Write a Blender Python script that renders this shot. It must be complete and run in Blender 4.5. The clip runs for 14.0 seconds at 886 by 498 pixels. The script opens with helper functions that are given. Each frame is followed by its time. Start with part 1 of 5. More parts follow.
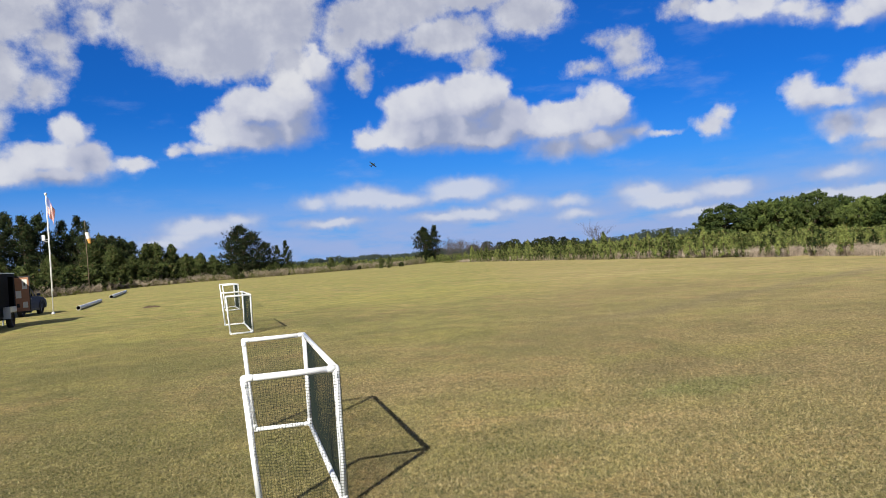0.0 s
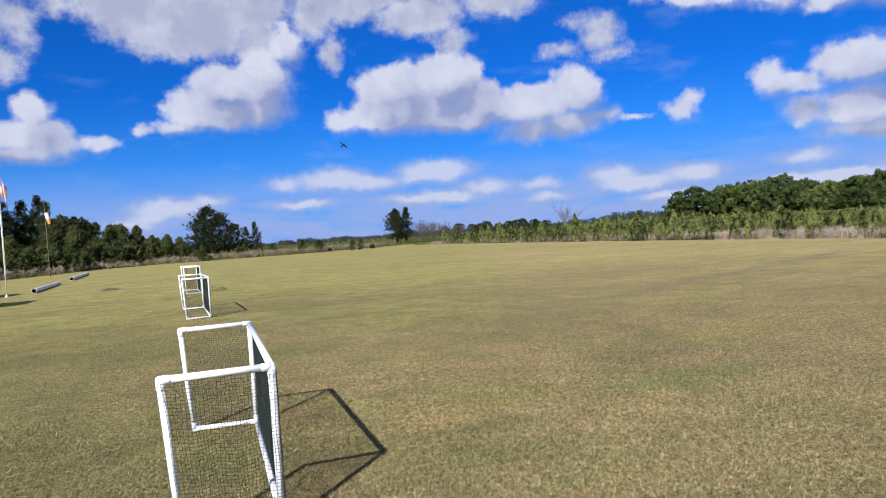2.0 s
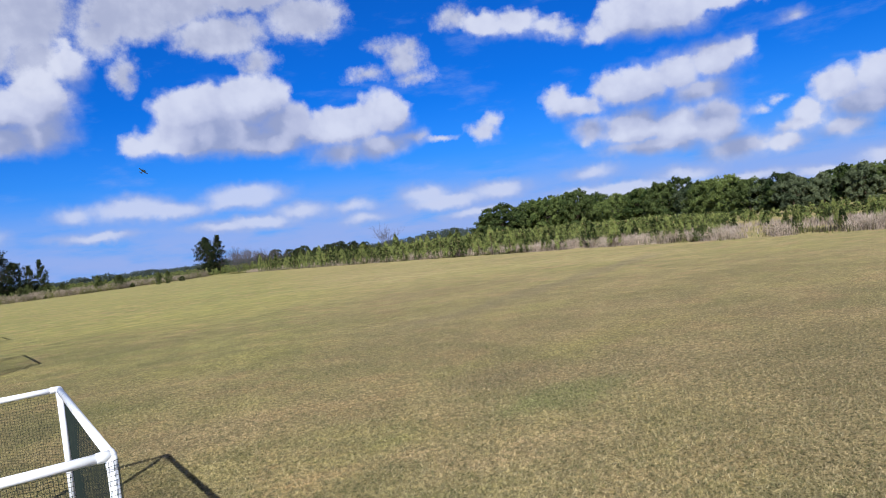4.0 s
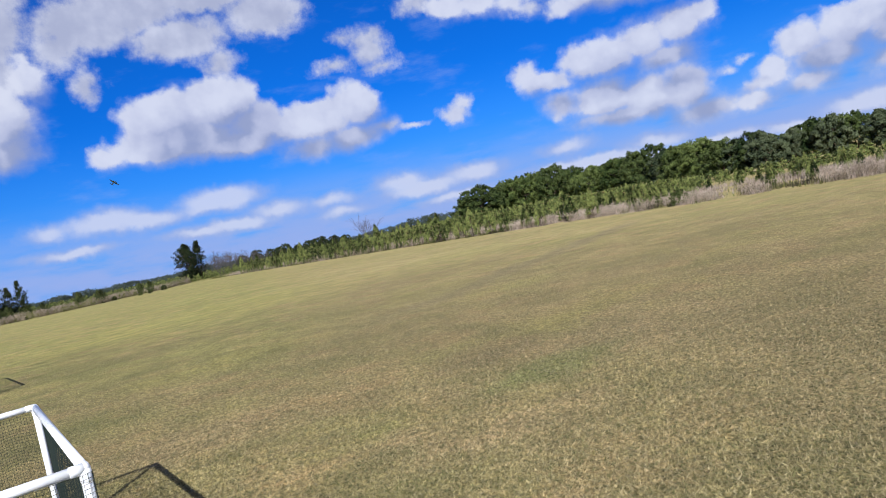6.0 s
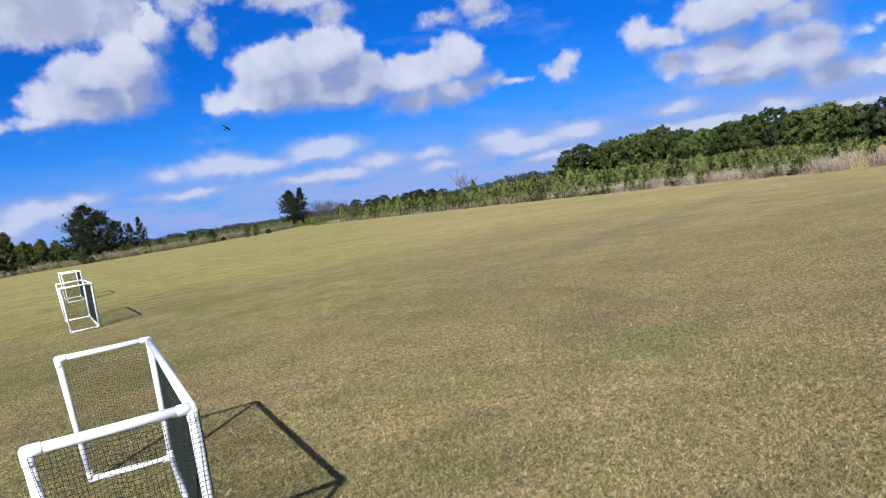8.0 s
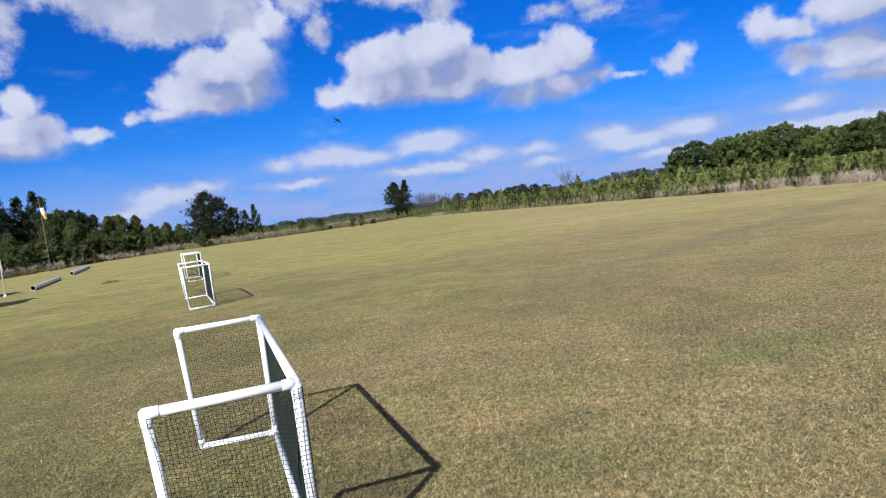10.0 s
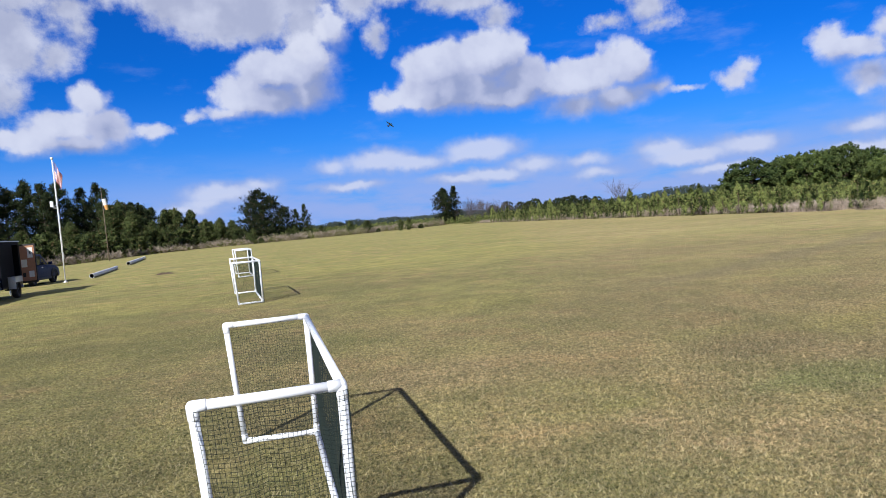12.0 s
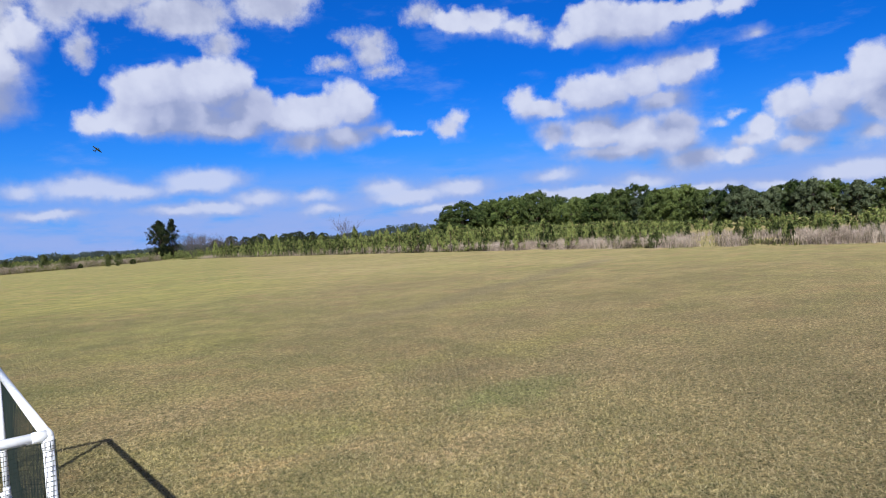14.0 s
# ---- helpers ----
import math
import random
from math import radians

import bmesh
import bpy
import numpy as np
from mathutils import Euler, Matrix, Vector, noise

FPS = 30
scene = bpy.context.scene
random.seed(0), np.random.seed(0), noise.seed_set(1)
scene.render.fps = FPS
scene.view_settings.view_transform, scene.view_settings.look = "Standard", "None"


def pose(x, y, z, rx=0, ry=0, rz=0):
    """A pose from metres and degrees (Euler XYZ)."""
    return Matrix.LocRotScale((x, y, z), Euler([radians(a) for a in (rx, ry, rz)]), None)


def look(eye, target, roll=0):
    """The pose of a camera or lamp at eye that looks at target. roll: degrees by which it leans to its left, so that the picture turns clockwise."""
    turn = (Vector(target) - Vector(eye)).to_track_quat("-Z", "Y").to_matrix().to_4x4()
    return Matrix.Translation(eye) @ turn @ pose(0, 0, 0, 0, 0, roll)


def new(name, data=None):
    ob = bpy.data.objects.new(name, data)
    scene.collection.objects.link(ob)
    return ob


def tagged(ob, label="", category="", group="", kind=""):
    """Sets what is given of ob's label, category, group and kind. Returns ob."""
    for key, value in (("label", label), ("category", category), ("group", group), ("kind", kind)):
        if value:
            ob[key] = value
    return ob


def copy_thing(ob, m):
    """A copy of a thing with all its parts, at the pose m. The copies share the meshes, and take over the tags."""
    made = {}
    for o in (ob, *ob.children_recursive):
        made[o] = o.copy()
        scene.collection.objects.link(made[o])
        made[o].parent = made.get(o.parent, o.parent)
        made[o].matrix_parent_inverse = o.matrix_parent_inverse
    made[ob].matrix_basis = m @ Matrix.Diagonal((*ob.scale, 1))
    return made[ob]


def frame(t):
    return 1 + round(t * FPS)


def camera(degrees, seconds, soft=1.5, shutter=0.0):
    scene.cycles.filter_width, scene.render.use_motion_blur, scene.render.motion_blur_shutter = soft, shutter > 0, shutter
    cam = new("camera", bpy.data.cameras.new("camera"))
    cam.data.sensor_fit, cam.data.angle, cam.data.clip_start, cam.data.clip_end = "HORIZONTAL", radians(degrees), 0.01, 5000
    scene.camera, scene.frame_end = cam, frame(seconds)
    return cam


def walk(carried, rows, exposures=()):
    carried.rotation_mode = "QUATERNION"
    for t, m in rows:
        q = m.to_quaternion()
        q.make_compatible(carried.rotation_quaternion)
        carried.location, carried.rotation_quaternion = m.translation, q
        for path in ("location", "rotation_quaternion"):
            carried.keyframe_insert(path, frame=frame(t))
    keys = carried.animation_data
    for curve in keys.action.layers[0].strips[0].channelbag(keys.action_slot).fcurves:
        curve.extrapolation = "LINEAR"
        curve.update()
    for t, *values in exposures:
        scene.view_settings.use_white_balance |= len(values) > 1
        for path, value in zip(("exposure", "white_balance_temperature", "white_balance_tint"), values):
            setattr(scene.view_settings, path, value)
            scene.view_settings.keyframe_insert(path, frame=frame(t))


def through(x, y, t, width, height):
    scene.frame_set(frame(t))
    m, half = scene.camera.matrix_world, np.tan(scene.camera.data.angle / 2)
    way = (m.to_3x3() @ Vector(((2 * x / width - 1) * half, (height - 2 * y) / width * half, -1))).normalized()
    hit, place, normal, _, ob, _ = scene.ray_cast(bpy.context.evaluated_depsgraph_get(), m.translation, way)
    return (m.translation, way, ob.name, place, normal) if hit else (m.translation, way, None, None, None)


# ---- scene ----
cam = camera(66.0, 14.0, soft=0.75)
PATH = [
    (0, -0.539, -4.502, 1.594, -16.396, 0.544, 4.148),
    (0.5, -0.398, -4.475, 1.584, -13.095, 0.465, 7.044),
    (1, -0.293, -4.442, 1.574, -13.848, -0.631, 6.653),
    (1.5, -0.297, -4.136, 1.572, -16.96, -0.108, 2.331),
    (2, -0.266, -3.922, 1.571, -18.75, -1.129, 4.013),
    (2.5, -0.18, -3.657, 1.56, -22.318, -0.991, 7.146),
    (3, -0.206, -3.363, 1.579, -26.211, -1.473, 6.277),
    (3.5, -0.342, -3.131, 1.626, -32.118, -1.574, 5.52),
    (3.7, -0.355, -3.162, 1.629, -33.151, -1.052, 5.973),
    (5.8, -0.315, -3.148, 1.584, -36.055, -1.406, 12.099),
    (6, -0.269, -3.145, 1.58, -35.71, -2.224, 11.854),
    (6.5, -0.238, -3.088, 1.575, -34.737, -3.026, 10.707),
    (7, -0.265, -2.912, 1.582, -32.922, -4.189, 7.689),
    (7.5, -0.27, -2.923, 1.595, -29.931, -3.924, 8.327),
    (8, -0.234, -2.908, 1.583, -27.481, -4.361, 9.089),
    (8.2, -0.233, -2.901, 1.582, -26.663, -4.459, 8.866),
    (10.3, -0.233, -2.833, 1.545, -17.499, -3.256, 7.126),
    (10.5, -0.234, -2.814, 1.543, -16.692, -3.075, 6.77),
    (11, -0.242, -2.801, 1.543, -15.649, -2.976, 6.429),
    (11.5, -0.243, -2.798, 1.546, -14.648, -2.544, 5.895),
    (12, -0.247, -2.794, 1.549, -14.802, -2.562, 5.093),
    (12.5, -0.258, -2.778, 1.55, -17.113, -2.784, 4.851),
    (13, -0.274, -2.753, 1.555, -21.996, -3.021, 4.683),
    (13.5, -0.286, -2.921, 1.585, -28.594, -2.387, 4.418),
    (14, -0.349, -3.166, 1.607, -37.462, -1.426, 4.273),
]
walk(cam, [(t, pose(x, y, z, 90 + pitch, roll, yaw)) for t, x, y, z, yaw, pitch, roll in PATH],
     [(0.0, 0.51, 6850, 5), (0.7, 0.51, 6850, 6), (1.5, 0.51, 6420, 10), (3.0, 0.51, 6130, 10), (4.0, 0.51, 6060, 10), (14.0, 0.51, 6060, 10)])

# ---- light: afternoon sun behind the camera, blue sky with fair-weather cumulus ----
SUN_AZ, SUN_EL = 219.2, 34.5        # degrees, clockwise from +y
sun = new("sun", bpy.data.lights.new("sun", "SUN"))
sun.data.energy, sun.data.angle, sun.data.color = 5.0, radians(0.53), (1.0, 0.95, 0.85)
sun.matrix_world = look((math.sin(radians(SUN_AZ)) * 60, math.cos(radians(SUN_AZ)) * 60, 60 * math.tan(radians(SUN_EL))), (0, 0, 0))


class Nodes:
    """Short hand for building a node tree."""

    def __init__(self, tree):
        self.tree = tree

    def add(self, kind, **sets):
        n = self.tree.nodes.new(kind)
        for k, v in sets.items():
            setattr(n, k, v)
        return n

    def plug(self, value, socket):
        if isinstance(value, bpy.types.NodeSocket):
            self.tree.links.new(value, socket)
        else:
            socket.default_value = value

    def math(self, op, a, b=0.0, c=0.0, clamp=False):
        n = self.add("ShaderNodeMath", operation=op, use_clamp=clamp)
        for v, s in zip((a, b, c), n.inputs):
            self.plug(v, s)
        return n.outputs[0]

    def vec(self, op, a, b=(0, 0, 0), scale=None):
        n = self.add("ShaderNodeVectorMath", operation=op)
        self.plug(a, n.inputs[0])
        self.plug(b, n.inputs[1])
        if scale is not None:
            self.plug(scale, n.inputs["Scale"])
        return n.outputs["Value"] if op in ("LENGTH", "DOT_PRODUCT", "DISTANCE") else n.outputs[0]

    def noise(self, vector, scale, detail=4.0, rough=0.55, color=False, distort=0.0):
        n = self.add("ShaderNodeTexNoise")
        self.plug(vector, n.inputs["Vector"])
        for k, v in (("Scale", scale), ("Detail", detail), ("Roughness", rough), ("Distortion", distort)):
            n.inputs[k].default_value = v
        return n.outputs["Color" if color else "Fac"]

    def step(self, value, lo, hi, a=0.0, b=1.0, kind="SMOOTHSTEP"):
        n = self.add("ShaderNodeMapRange", interpolation_type=kind)
        for v, s in zip((value, lo, hi, a, b), n.inputs):
            self.plug(v, s)
        return n.outputs[0]

    def mix(self, fac, a, b, blend="MIX"):
        n = self.add("ShaderNodeMix", data_type="RGBA", blend_type=blend)
        self.plug(fac, n.inputs[0])
        for v, s in ((a, n.inputs[6]), (b, n.inputs[7])):
            self.plug((*v, 1.0) if isinstance(v, tuple) and len(v) == 3 else v, s)
        return n.outputs[2]


world = bpy.data.worlds.new("sky")
scene.world = world
world.use_nodes = True
world.node_tree.nodes.clear()
W = Nodes(world.node_tree)
sky = W.add("ShaderNodeTexSky", sky_type="NISHITA", sun_disc=False)
sky.sun_elevation, sky.sun_rotation = radians(SUN_EL), radians(SUN_AZ)
sky.air_density, sky.dust_density, sky.ozone_density = 1.0, 0.3, 3.0
SKY_STRENGTH = 0.10

# direction as (azimuth, elevation) in degrees
way = W.add("ShaderNodeTexCoord").outputs["Generated"]
parts_ = W.add("ShaderNodeSeparateXYZ")
W.plug(way, parts_.inputs[0])
az = W.math("MULTIPLY", W.math("ARCTAN2", parts_.outputs[0], parts_.outputs[1]), 57.2958)
el = W.math("MULTIPLY", W.math("ARCSINE", parts_.outputs[2]), 57.2958)
flat = W.add("ShaderNodeCombineXYZ")
W.plug(az, flat.inputs[0])
W.plug(el, flat.inputs[1])
# ragged billows: the plane of clouds is warped at two sizes
warp = W.vec("SUBTRACT", W.noise(flat.outputs[0], 0.30, 2.0, 0.5, color=True), (0.5, 0.5, 0.5))
warp_fine = W.vec("SUBTRACT", W.noise(flat.outputs[0], 1.1, 5.0, 0.60, color=True), (0.5, 0.5, 0.5))
plane_ = W.vec("ADD", flat.outputs[0], W.vec("ADD", W.vec("MULTIPLY", warp, (1.6, 1.2, 0.0)), W.vec("MULTIPLY", warp_fine, (0.75, 0.65, 0.0))))


def puffs(clouds, where):
    """Depth inside a cloud layer in degrees, its puffs run together."""
    best = None
    for a, e, ra, re in clouds:
        d = W.vec("LENGTH", W.vec("MULTIPLY", W.vec("SUBTRACT", where, (a, e, 0.0)), (1 / ra, 1 / re, 0.0)))
        inside = W.math("MULTIPLY", W.math("SUBTRACT", 1.0, d), 0.35 * ra + 0.65 * re)
        best = inside if best is None else W.math("SMOOTH_MAX", best, inside, 0.55)
    return best


# cloud puffs: azimuth, elevation, half width, half height in degrees
MAIN_CUMULUS = [
    (14.6, 12.2, 2.5, 2.1), (16.1, 12.4, 2.9, 2.0), (19.8, 12.8, 3.4, 2.2), (10.8, 10.1, 1.4, 1.1), (16.4, 10.3, 5.4, 1.6), (22.4, 10.8, 2.6, 1.8),
    (21.0, 9.6, 3.9, 1.1), (25.2, 10.2, 2.6, 1.5), (27.3, 10.2, 3.2, 1.7), (30.5, 11.0, 2.3, 1.7), (26.5, 8.2, 2.2, 1.1), (29.7, 8.5, 2.5, 1.1), (32.3, 8.9, 1.6, 0.5),
    (34.7, 8.4, 1.6, 0.3),
]
SMALL_PUFF = [
    (38.3, 8.8, 1.3, 0.9), (39.3, 9.6, 0.8, 0.6),
]
EAST_UPPER = [
    (44.7, 10.2, 1.3, 1.1), (46.7, 9.3, 2.3, 1.0), (48.8, 10.5, 1.3, 1.0), (51.1, 10.2, 2.9, 1.6), (54.2, 10.7, 2.2, 1.4), (57.2, 11.1, 2.4, 1.4),
    (58.7, 11.6, 1.5, 1.0), (55.8, 9.0, 2.5, 1.0),
]
EAST_MIDDLE = [
    (47.4, 7.2, 1.7, 1.1), (50.6, 7.1, 2.7, 1.6), (53.9, 6.5, 2.6, 1.7), (56.9, 6.5, 2.0, 2.0), (52.1, 5.4, 3.8, 0.8), (58.0, 4.4, 2.5, 1.0),
    (60.9, 4.1, 1.8, 0.7),
]
EAST_BANK = [
    (62.8, 6.1, 1.7, 1.1), (65.1, 7.6, 1.9, 1.5), (67.9, 7.8, 2.1, 1.8), (70.2, 9.0, 1.8, 2.1), (70.7, 6.8, 1.6, 1.7), (66.5, 6.1, 2.5, 1.1),
    (65.2, 4.8, 2.0, 0.8), (61.7, 5.2, 1.4, 0.8),
]
EAST_EDGE = [
    (70.0, 4.7, 1.4, 0.9), (71.5, 5.1, 1.3, 1.4), (61.1, 7.5, 0.7, 0.3), (60.0, 6.9, 0.7, 0.3), (62.8, 13.0, 0.8, 0.4),
]
EAST_TOP = [
    (39.5, 16.8, 1.8, 1.0), (42.1, 16.8, 2.2, 1.0), (44.9, 16.1, 1.4, 0.6), (51.0, 15.8, 2.4, 1.7), (53.2, 15.3, 2.6, 1.6), (55.3, 14.6, 2.0, 1.2),
    (57.5, 15.5, 3.5, 0.9), (61.2, 15.2, 2.0, 0.5), (49.1, 14.8, 1.4, 0.8),
]
WEST_CUMULUS = [
    (2.1, 12.9, 3.2, 1.8), (-0.7, 11.3, 2.4, 1.4), (4.7, 13.4, 2.2, 2.4), (4.6, 11.2, 2.1, 1.4), (1.6, 10.7, 3.6, 1.1), (-2.2, 10.0, 1.8, 0.6),
    (-4.1, 9.6, 1.0, 0.4), (7.0, 16.1, 1.4, 1.5),
]
WEST_LOW = [
    (-11.6, 10.9, 1.4, 1.4), (-13.7, 9.2, 2.7, 1.3), (-10.7, 9.0, 2.1, 1.3), (-15.6, 8.2, 2.3, 1.0), (-7.6, 8.8, 1.6, 0.7), (-17.3, 8.4, 1.4, 0.8),
    (-12.7, 7.9, 2.6, 0.7),
]
LOW_WEST = [
    (-2.7, 3.5, 2.4, 0.7), (-0.2, 3.9, 1.3, 0.5), (-4.1, 2.9, 1.7, 0.4), (-5.8, 2.5, 1.7, 0.4),
]
LOW_MIDDLE = [
    (6.0, 5.1, 1.1, 0.5), (10.0, 5.2, 2.1, 0.8), (12.6, 4.8, 2.3, 0.6), (18.4, 5.5, 2.5, 0.9), (17.5, 5.0, 1.9, 0.4), (22.6, 3.9, 1.5, 0.5),
    (19.3, 3.3, 2.4, 0.5), (16.7, 3.2, 2.3, 0.4), (7.3, 3.3, 2.1, 0.3),
]
LOW_EAST = [
    (33.1, 3.9, 1.7, 0.7), (34.9, 3.2, 2.6, 0.6), (39.0, 3.6, 2.0, 0.7), (37.2, 2.0, 1.9, 0.3), (27.6, 2.6, 1.2, 0.4), (27.0, 3.8, 1.3, 0.4),
    (53.9, 2.8, 1.8, 0.5), (47.0, 3.9, 1.3, 0.4), (46.2, 2.4, 1.8, 0.4), (49.4, 2.2, 3.2, 0.6), (53.4, 1.8, 2.6, 0.4), (58.1, 1.8, 2.5, 0.4),
    (68.8, 2.2, 2.6, 0.7), (64.4, 1.5, 2.2, 0.4),
]
SHADED_WEST = [
    (-1.1, 18.0, 5.8, 3.1), (-5.7, 18.9, 3.2, 2.3), (3.4, 19.2, 4.4, 2.7), (4.7, 16.0, 1.9, 2.2), (-9.1, 21.1, 3.0, 1.4), (-2.1, 21.6, 6.6, 1.8),
    (-9.8, 18.7, 1.1, 1.1), (5.2, 21.6, 2.8, 1.6),
]
SHADED_EDGE = [
    (-16.0, 19.3, 3.3, 2.7), (-16.7, 14.9, 2.6, 2.6), (-13.6, 14.1, 1.4, 1.1), (-17.6, 11.5, 2.0, 1.6), (-12.4, 17.1, 1.4, 1.3), (-13.2, 20.0, 1.5, 1.3),
    (-11.8, 16.0, 0.7, 1.0), (-19.0, 17.4, 2.0, 3.3),
]
SHADED_TOP = [
    (11.7, 19.4, 4.0, 1.9), (9.2, 17.9, 1.5, 1.6), (10.8, 15.2, 0.9, 1.1), (18.0, 17.8, 3.6, 1.6), (20.7, 15.8, 1.2, 1.1), (24.7, 18.9, 3.5, 1.5),
    (13.9, 20.0, 5.0, 1.5), (19.7, 20.8, 5.7, 1.2),
]
THIN_HIGH = [
    (32.6, 15.2, 1.4, 1.3), (29.4, 14.1, 1.3, 0.5), (33.4, 13.7, 1.2, 0.5), (30.9, 16.3, 0.8, 0.4), (37.1, 17.6, 1.5, 0.8), 
    (46.5, 15.4, 1.1, 0.5),
]

BRIGHT = MAIN_CUMULUS + SMALL_PUFF + EAST_UPPER + EAST_MIDDLE + EAST_BANK + EAST_EDGE + EAST_TOP + WEST_CUMULUS + WEST_LOW
LOW_CUMULUS = [(a, e, 1.25 * ra, 1.1 * re) for a, e, ra, re in LOW_WEST + LOW_MIDDLE + LOW_EAST]
SHADED_CLOUD = SHADED_WEST + SHADED_EDGE + SHADED_TOP + THIN_HIGH
bright = puffs(BRIGHT, plane_)
above = puffs(BRIGHT, W.vec("ADD", plane_, (-0.9, 2.0, 0.0)))
shaded = puffs(SHADED_CLOUD, plane_)
low_field = puffs(LOW_CUMULUS, plane_)
# rounded heads along the tops
heads = W.add("ShaderNodeTexVoronoi", feature="SMOOTH_F1")
W.plug(W.vec("ADD", flat.outputs[0], W.vec("MULTIPLY", warp_fine, (0.8, 0.8, 0.0))), heads.inputs["Vector"])
heads.inputs["Scale"].default_value, heads.inputs["Smoothness"].default_value, heads.inputs["Detail"].default_value = 0.75, 0.5, 1.5
head = W.math("SUBTRACT", 0.42, heads.outputs["Distance"])
wool = W.math("SUBTRACT", W.noise(flat.outputs[0], 0.9, 6.0, 0.62), 0.5)
soft = W.math("SUBTRACT", W.noise(W.vec("ADD", flat.outputs[0], (4.0, 9.0, 0.0)), 0.30, 3.0, 0.5), 0.5)
slope = W.math("SUBTRACT", above, bright)
under = W.step(slope, -0.6, 0.8)
# crisp rounded tops, soft torn undersides
fine = W.math("ADD", W.math("MULTIPLY", head, W.math("SUBTRACT", 0.60, W.math("MULTIPLY", under, 0.4))), W.math("MULTIPLY", wool, 0.85))
cover_b = W.math("MULTIPLY", W.step(W.math("ADD", bright, fine), W.math("SUBTRACT", -0.52, W.math("MULTIPLY", under, 0.40)), W.math("ADD", 0.36, W.math("MULTIPLY", under, 0.80))), 0.95)
cover_l = W.math("MULTIPLY", W.step(W.math("ADD", low_field, W.math("MULTIPLY", fine, 1.0)), -1.05, 0.65), 0.82)
bands = W.noise(W.vec("MULTIPLY", flat.outputs[0], (0.35, 1.5, 1.0)), 0.40, 6.0, 0.55)
haze = W.math("MULTIPLY", W.math("MULTIPLY", W.step(bands, 0.18, 0.56), W.step(el, 7.5, 1.0)), 0.88)
cover_s = W.math("MULTIPLY", W.step(W.math("ADD", shaded, W.math("MULTIPLY", wool, 2.2)), -0.75, 0.85), 0.92)
# thin veils
veil = W.math("MULTIPLY", W.step(W.noise(W.vec("MULTIPLY", flat.outputs[0], (0.45, 1.3, 1.0)), 0.33, 7.0, 0.6), 0.52, 0.80), 0.30)
# sunlit shoulders, grey bases
lit = W.math("ADD", W.math("MULTIPLY", W.step(slope, 1.0, -1.2), 0.50), W.math("MULTIPLY", W.step(above, 2.2, -0.7), 0.50))
lit = W.math("ADD", lit, W.math("ADD", W.math("MULTIPLY", head, 0.22), W.math("ADD", W.math("MULTIPLY", soft, 0.9), W.math("MULTIPLY", wool, 0.30))))
colour_b = W.mix(W.step(lit, 0.0, 0.55), (0.33, 0.37, 0.55), (0.52, 0.54, 0.69))
colour_b = W.mix(W.step(lit, 0.46, 1.12), colour_b, (0.72, 0.73, 0.83))
lit_s = W.step(W.math("ADD", W.math("ADD", W.math("MULTIPLY", shaded, -0.12), W.math("MULTIPLY", soft, 3.0)), wool), -0.7, 0.8)
colour_s = W.mix(lit_s, (0.46, 0.48, 0.61), (0.68, 0.69, 0.79))
low = W.step(el, -1.0, 13.0)
blue = W.mix(1.0, W.vec("MULTIPLY", sky.outputs[0], (SKY_STRENGTH,) * 3), (0.050, 0.415, 1.13), "MULTIPLY")
air = W.mix(W.math("MULTIPLY", W.math("SUBTRACT", 1.0, low), 0.75), blue, (0.12, 0.385, 0.95))
air = W.mix(veil, air, (0.36, 0.45, 0.76))
air = W.mix(haze, air, (0.35, 0.44, 0.77))
air = W.mix(cover_s, air, colour_s)
air = W.mix(cover_l, air, W.mix(W.step(W.math("ADD", low_field, W.math("MULTIPLY", soft, 2.0)), -0.3, 0.8), (0.41, 0.47, 0.71), (0.66, 0.68, 0.81)))
air = W.mix(cover_b, air, colour_b)
# beyond the billows drawn one by one, unseen warm-grey cumulus over the rest of the dome, added to dull the blue
# skylight
roof = W.vec("DIVIDE", way, W.math("MAXIMUM", parts_.outputs[2], 0.06))
roof = W.vec("MULTIPLY", roof, (1.0, 1.0, 0.0))
dome = W.noise(roof, 1.1, 7.0, 0.55)
beside = W.step(W.math("ABSOLUTE", W.math("SUBTRACT", az, 27.0)), 50.0, 58.0)
outside = W.math("MAXIMUM", W.step(el, 20.5, 27.0), W.math("MULTIPLY", beside, W.step(el, -1.0, 4.0)))
dome_cover = W.math("MULTIPLY", W.step(dome, 0.43, 0.57), outside)
air = W.mix(dome_cover, air, W.mix(W.step(dome, 0.48, 0.68), (0.42, 0.39, 0.35), (0.25, 0.24, 0.23)))
back = W.add("ShaderNodeBackground")
W.plug(air, back.inputs[0])
back.inputs[1].default_value = 0.70
W.plug(back.outputs[0], W.add("ShaderNodeOutputWorld").inputs[0])

# ---- materials ----
def material(name, rough=0.7, metal=0.0, spec=0.5):
    m = bpy.data.materials.new(name)
    m.use_nodes = True
    n = Nodes(m.node_tree)
    b = m.node_tree.nodes["Principled BSDF"]
    b.inputs["Roughness"].default_value, b.inputs["Metallic"].default_value = rough, metal
    b.inputs["Specular IOR Level"].default_value = spec
    return m, n, b


def spot(n, where, x, y, rx, ry, ragged):
    """1 inside a ragged ellipse on the ground, 0 outside."""
    d = n.vec("LENGTH", n.vec("MULTIPLY", n.vec("SUBTRACT", where, (x, y, 0.0)), (1 / rx, 1 / ry, 0.0)))
    return n.step(n.math("ADD", d, n.math("MULTIPLY", n.math("SUBTRACT", ragged, 0.5), 1.6)), 1.25, 0.35)


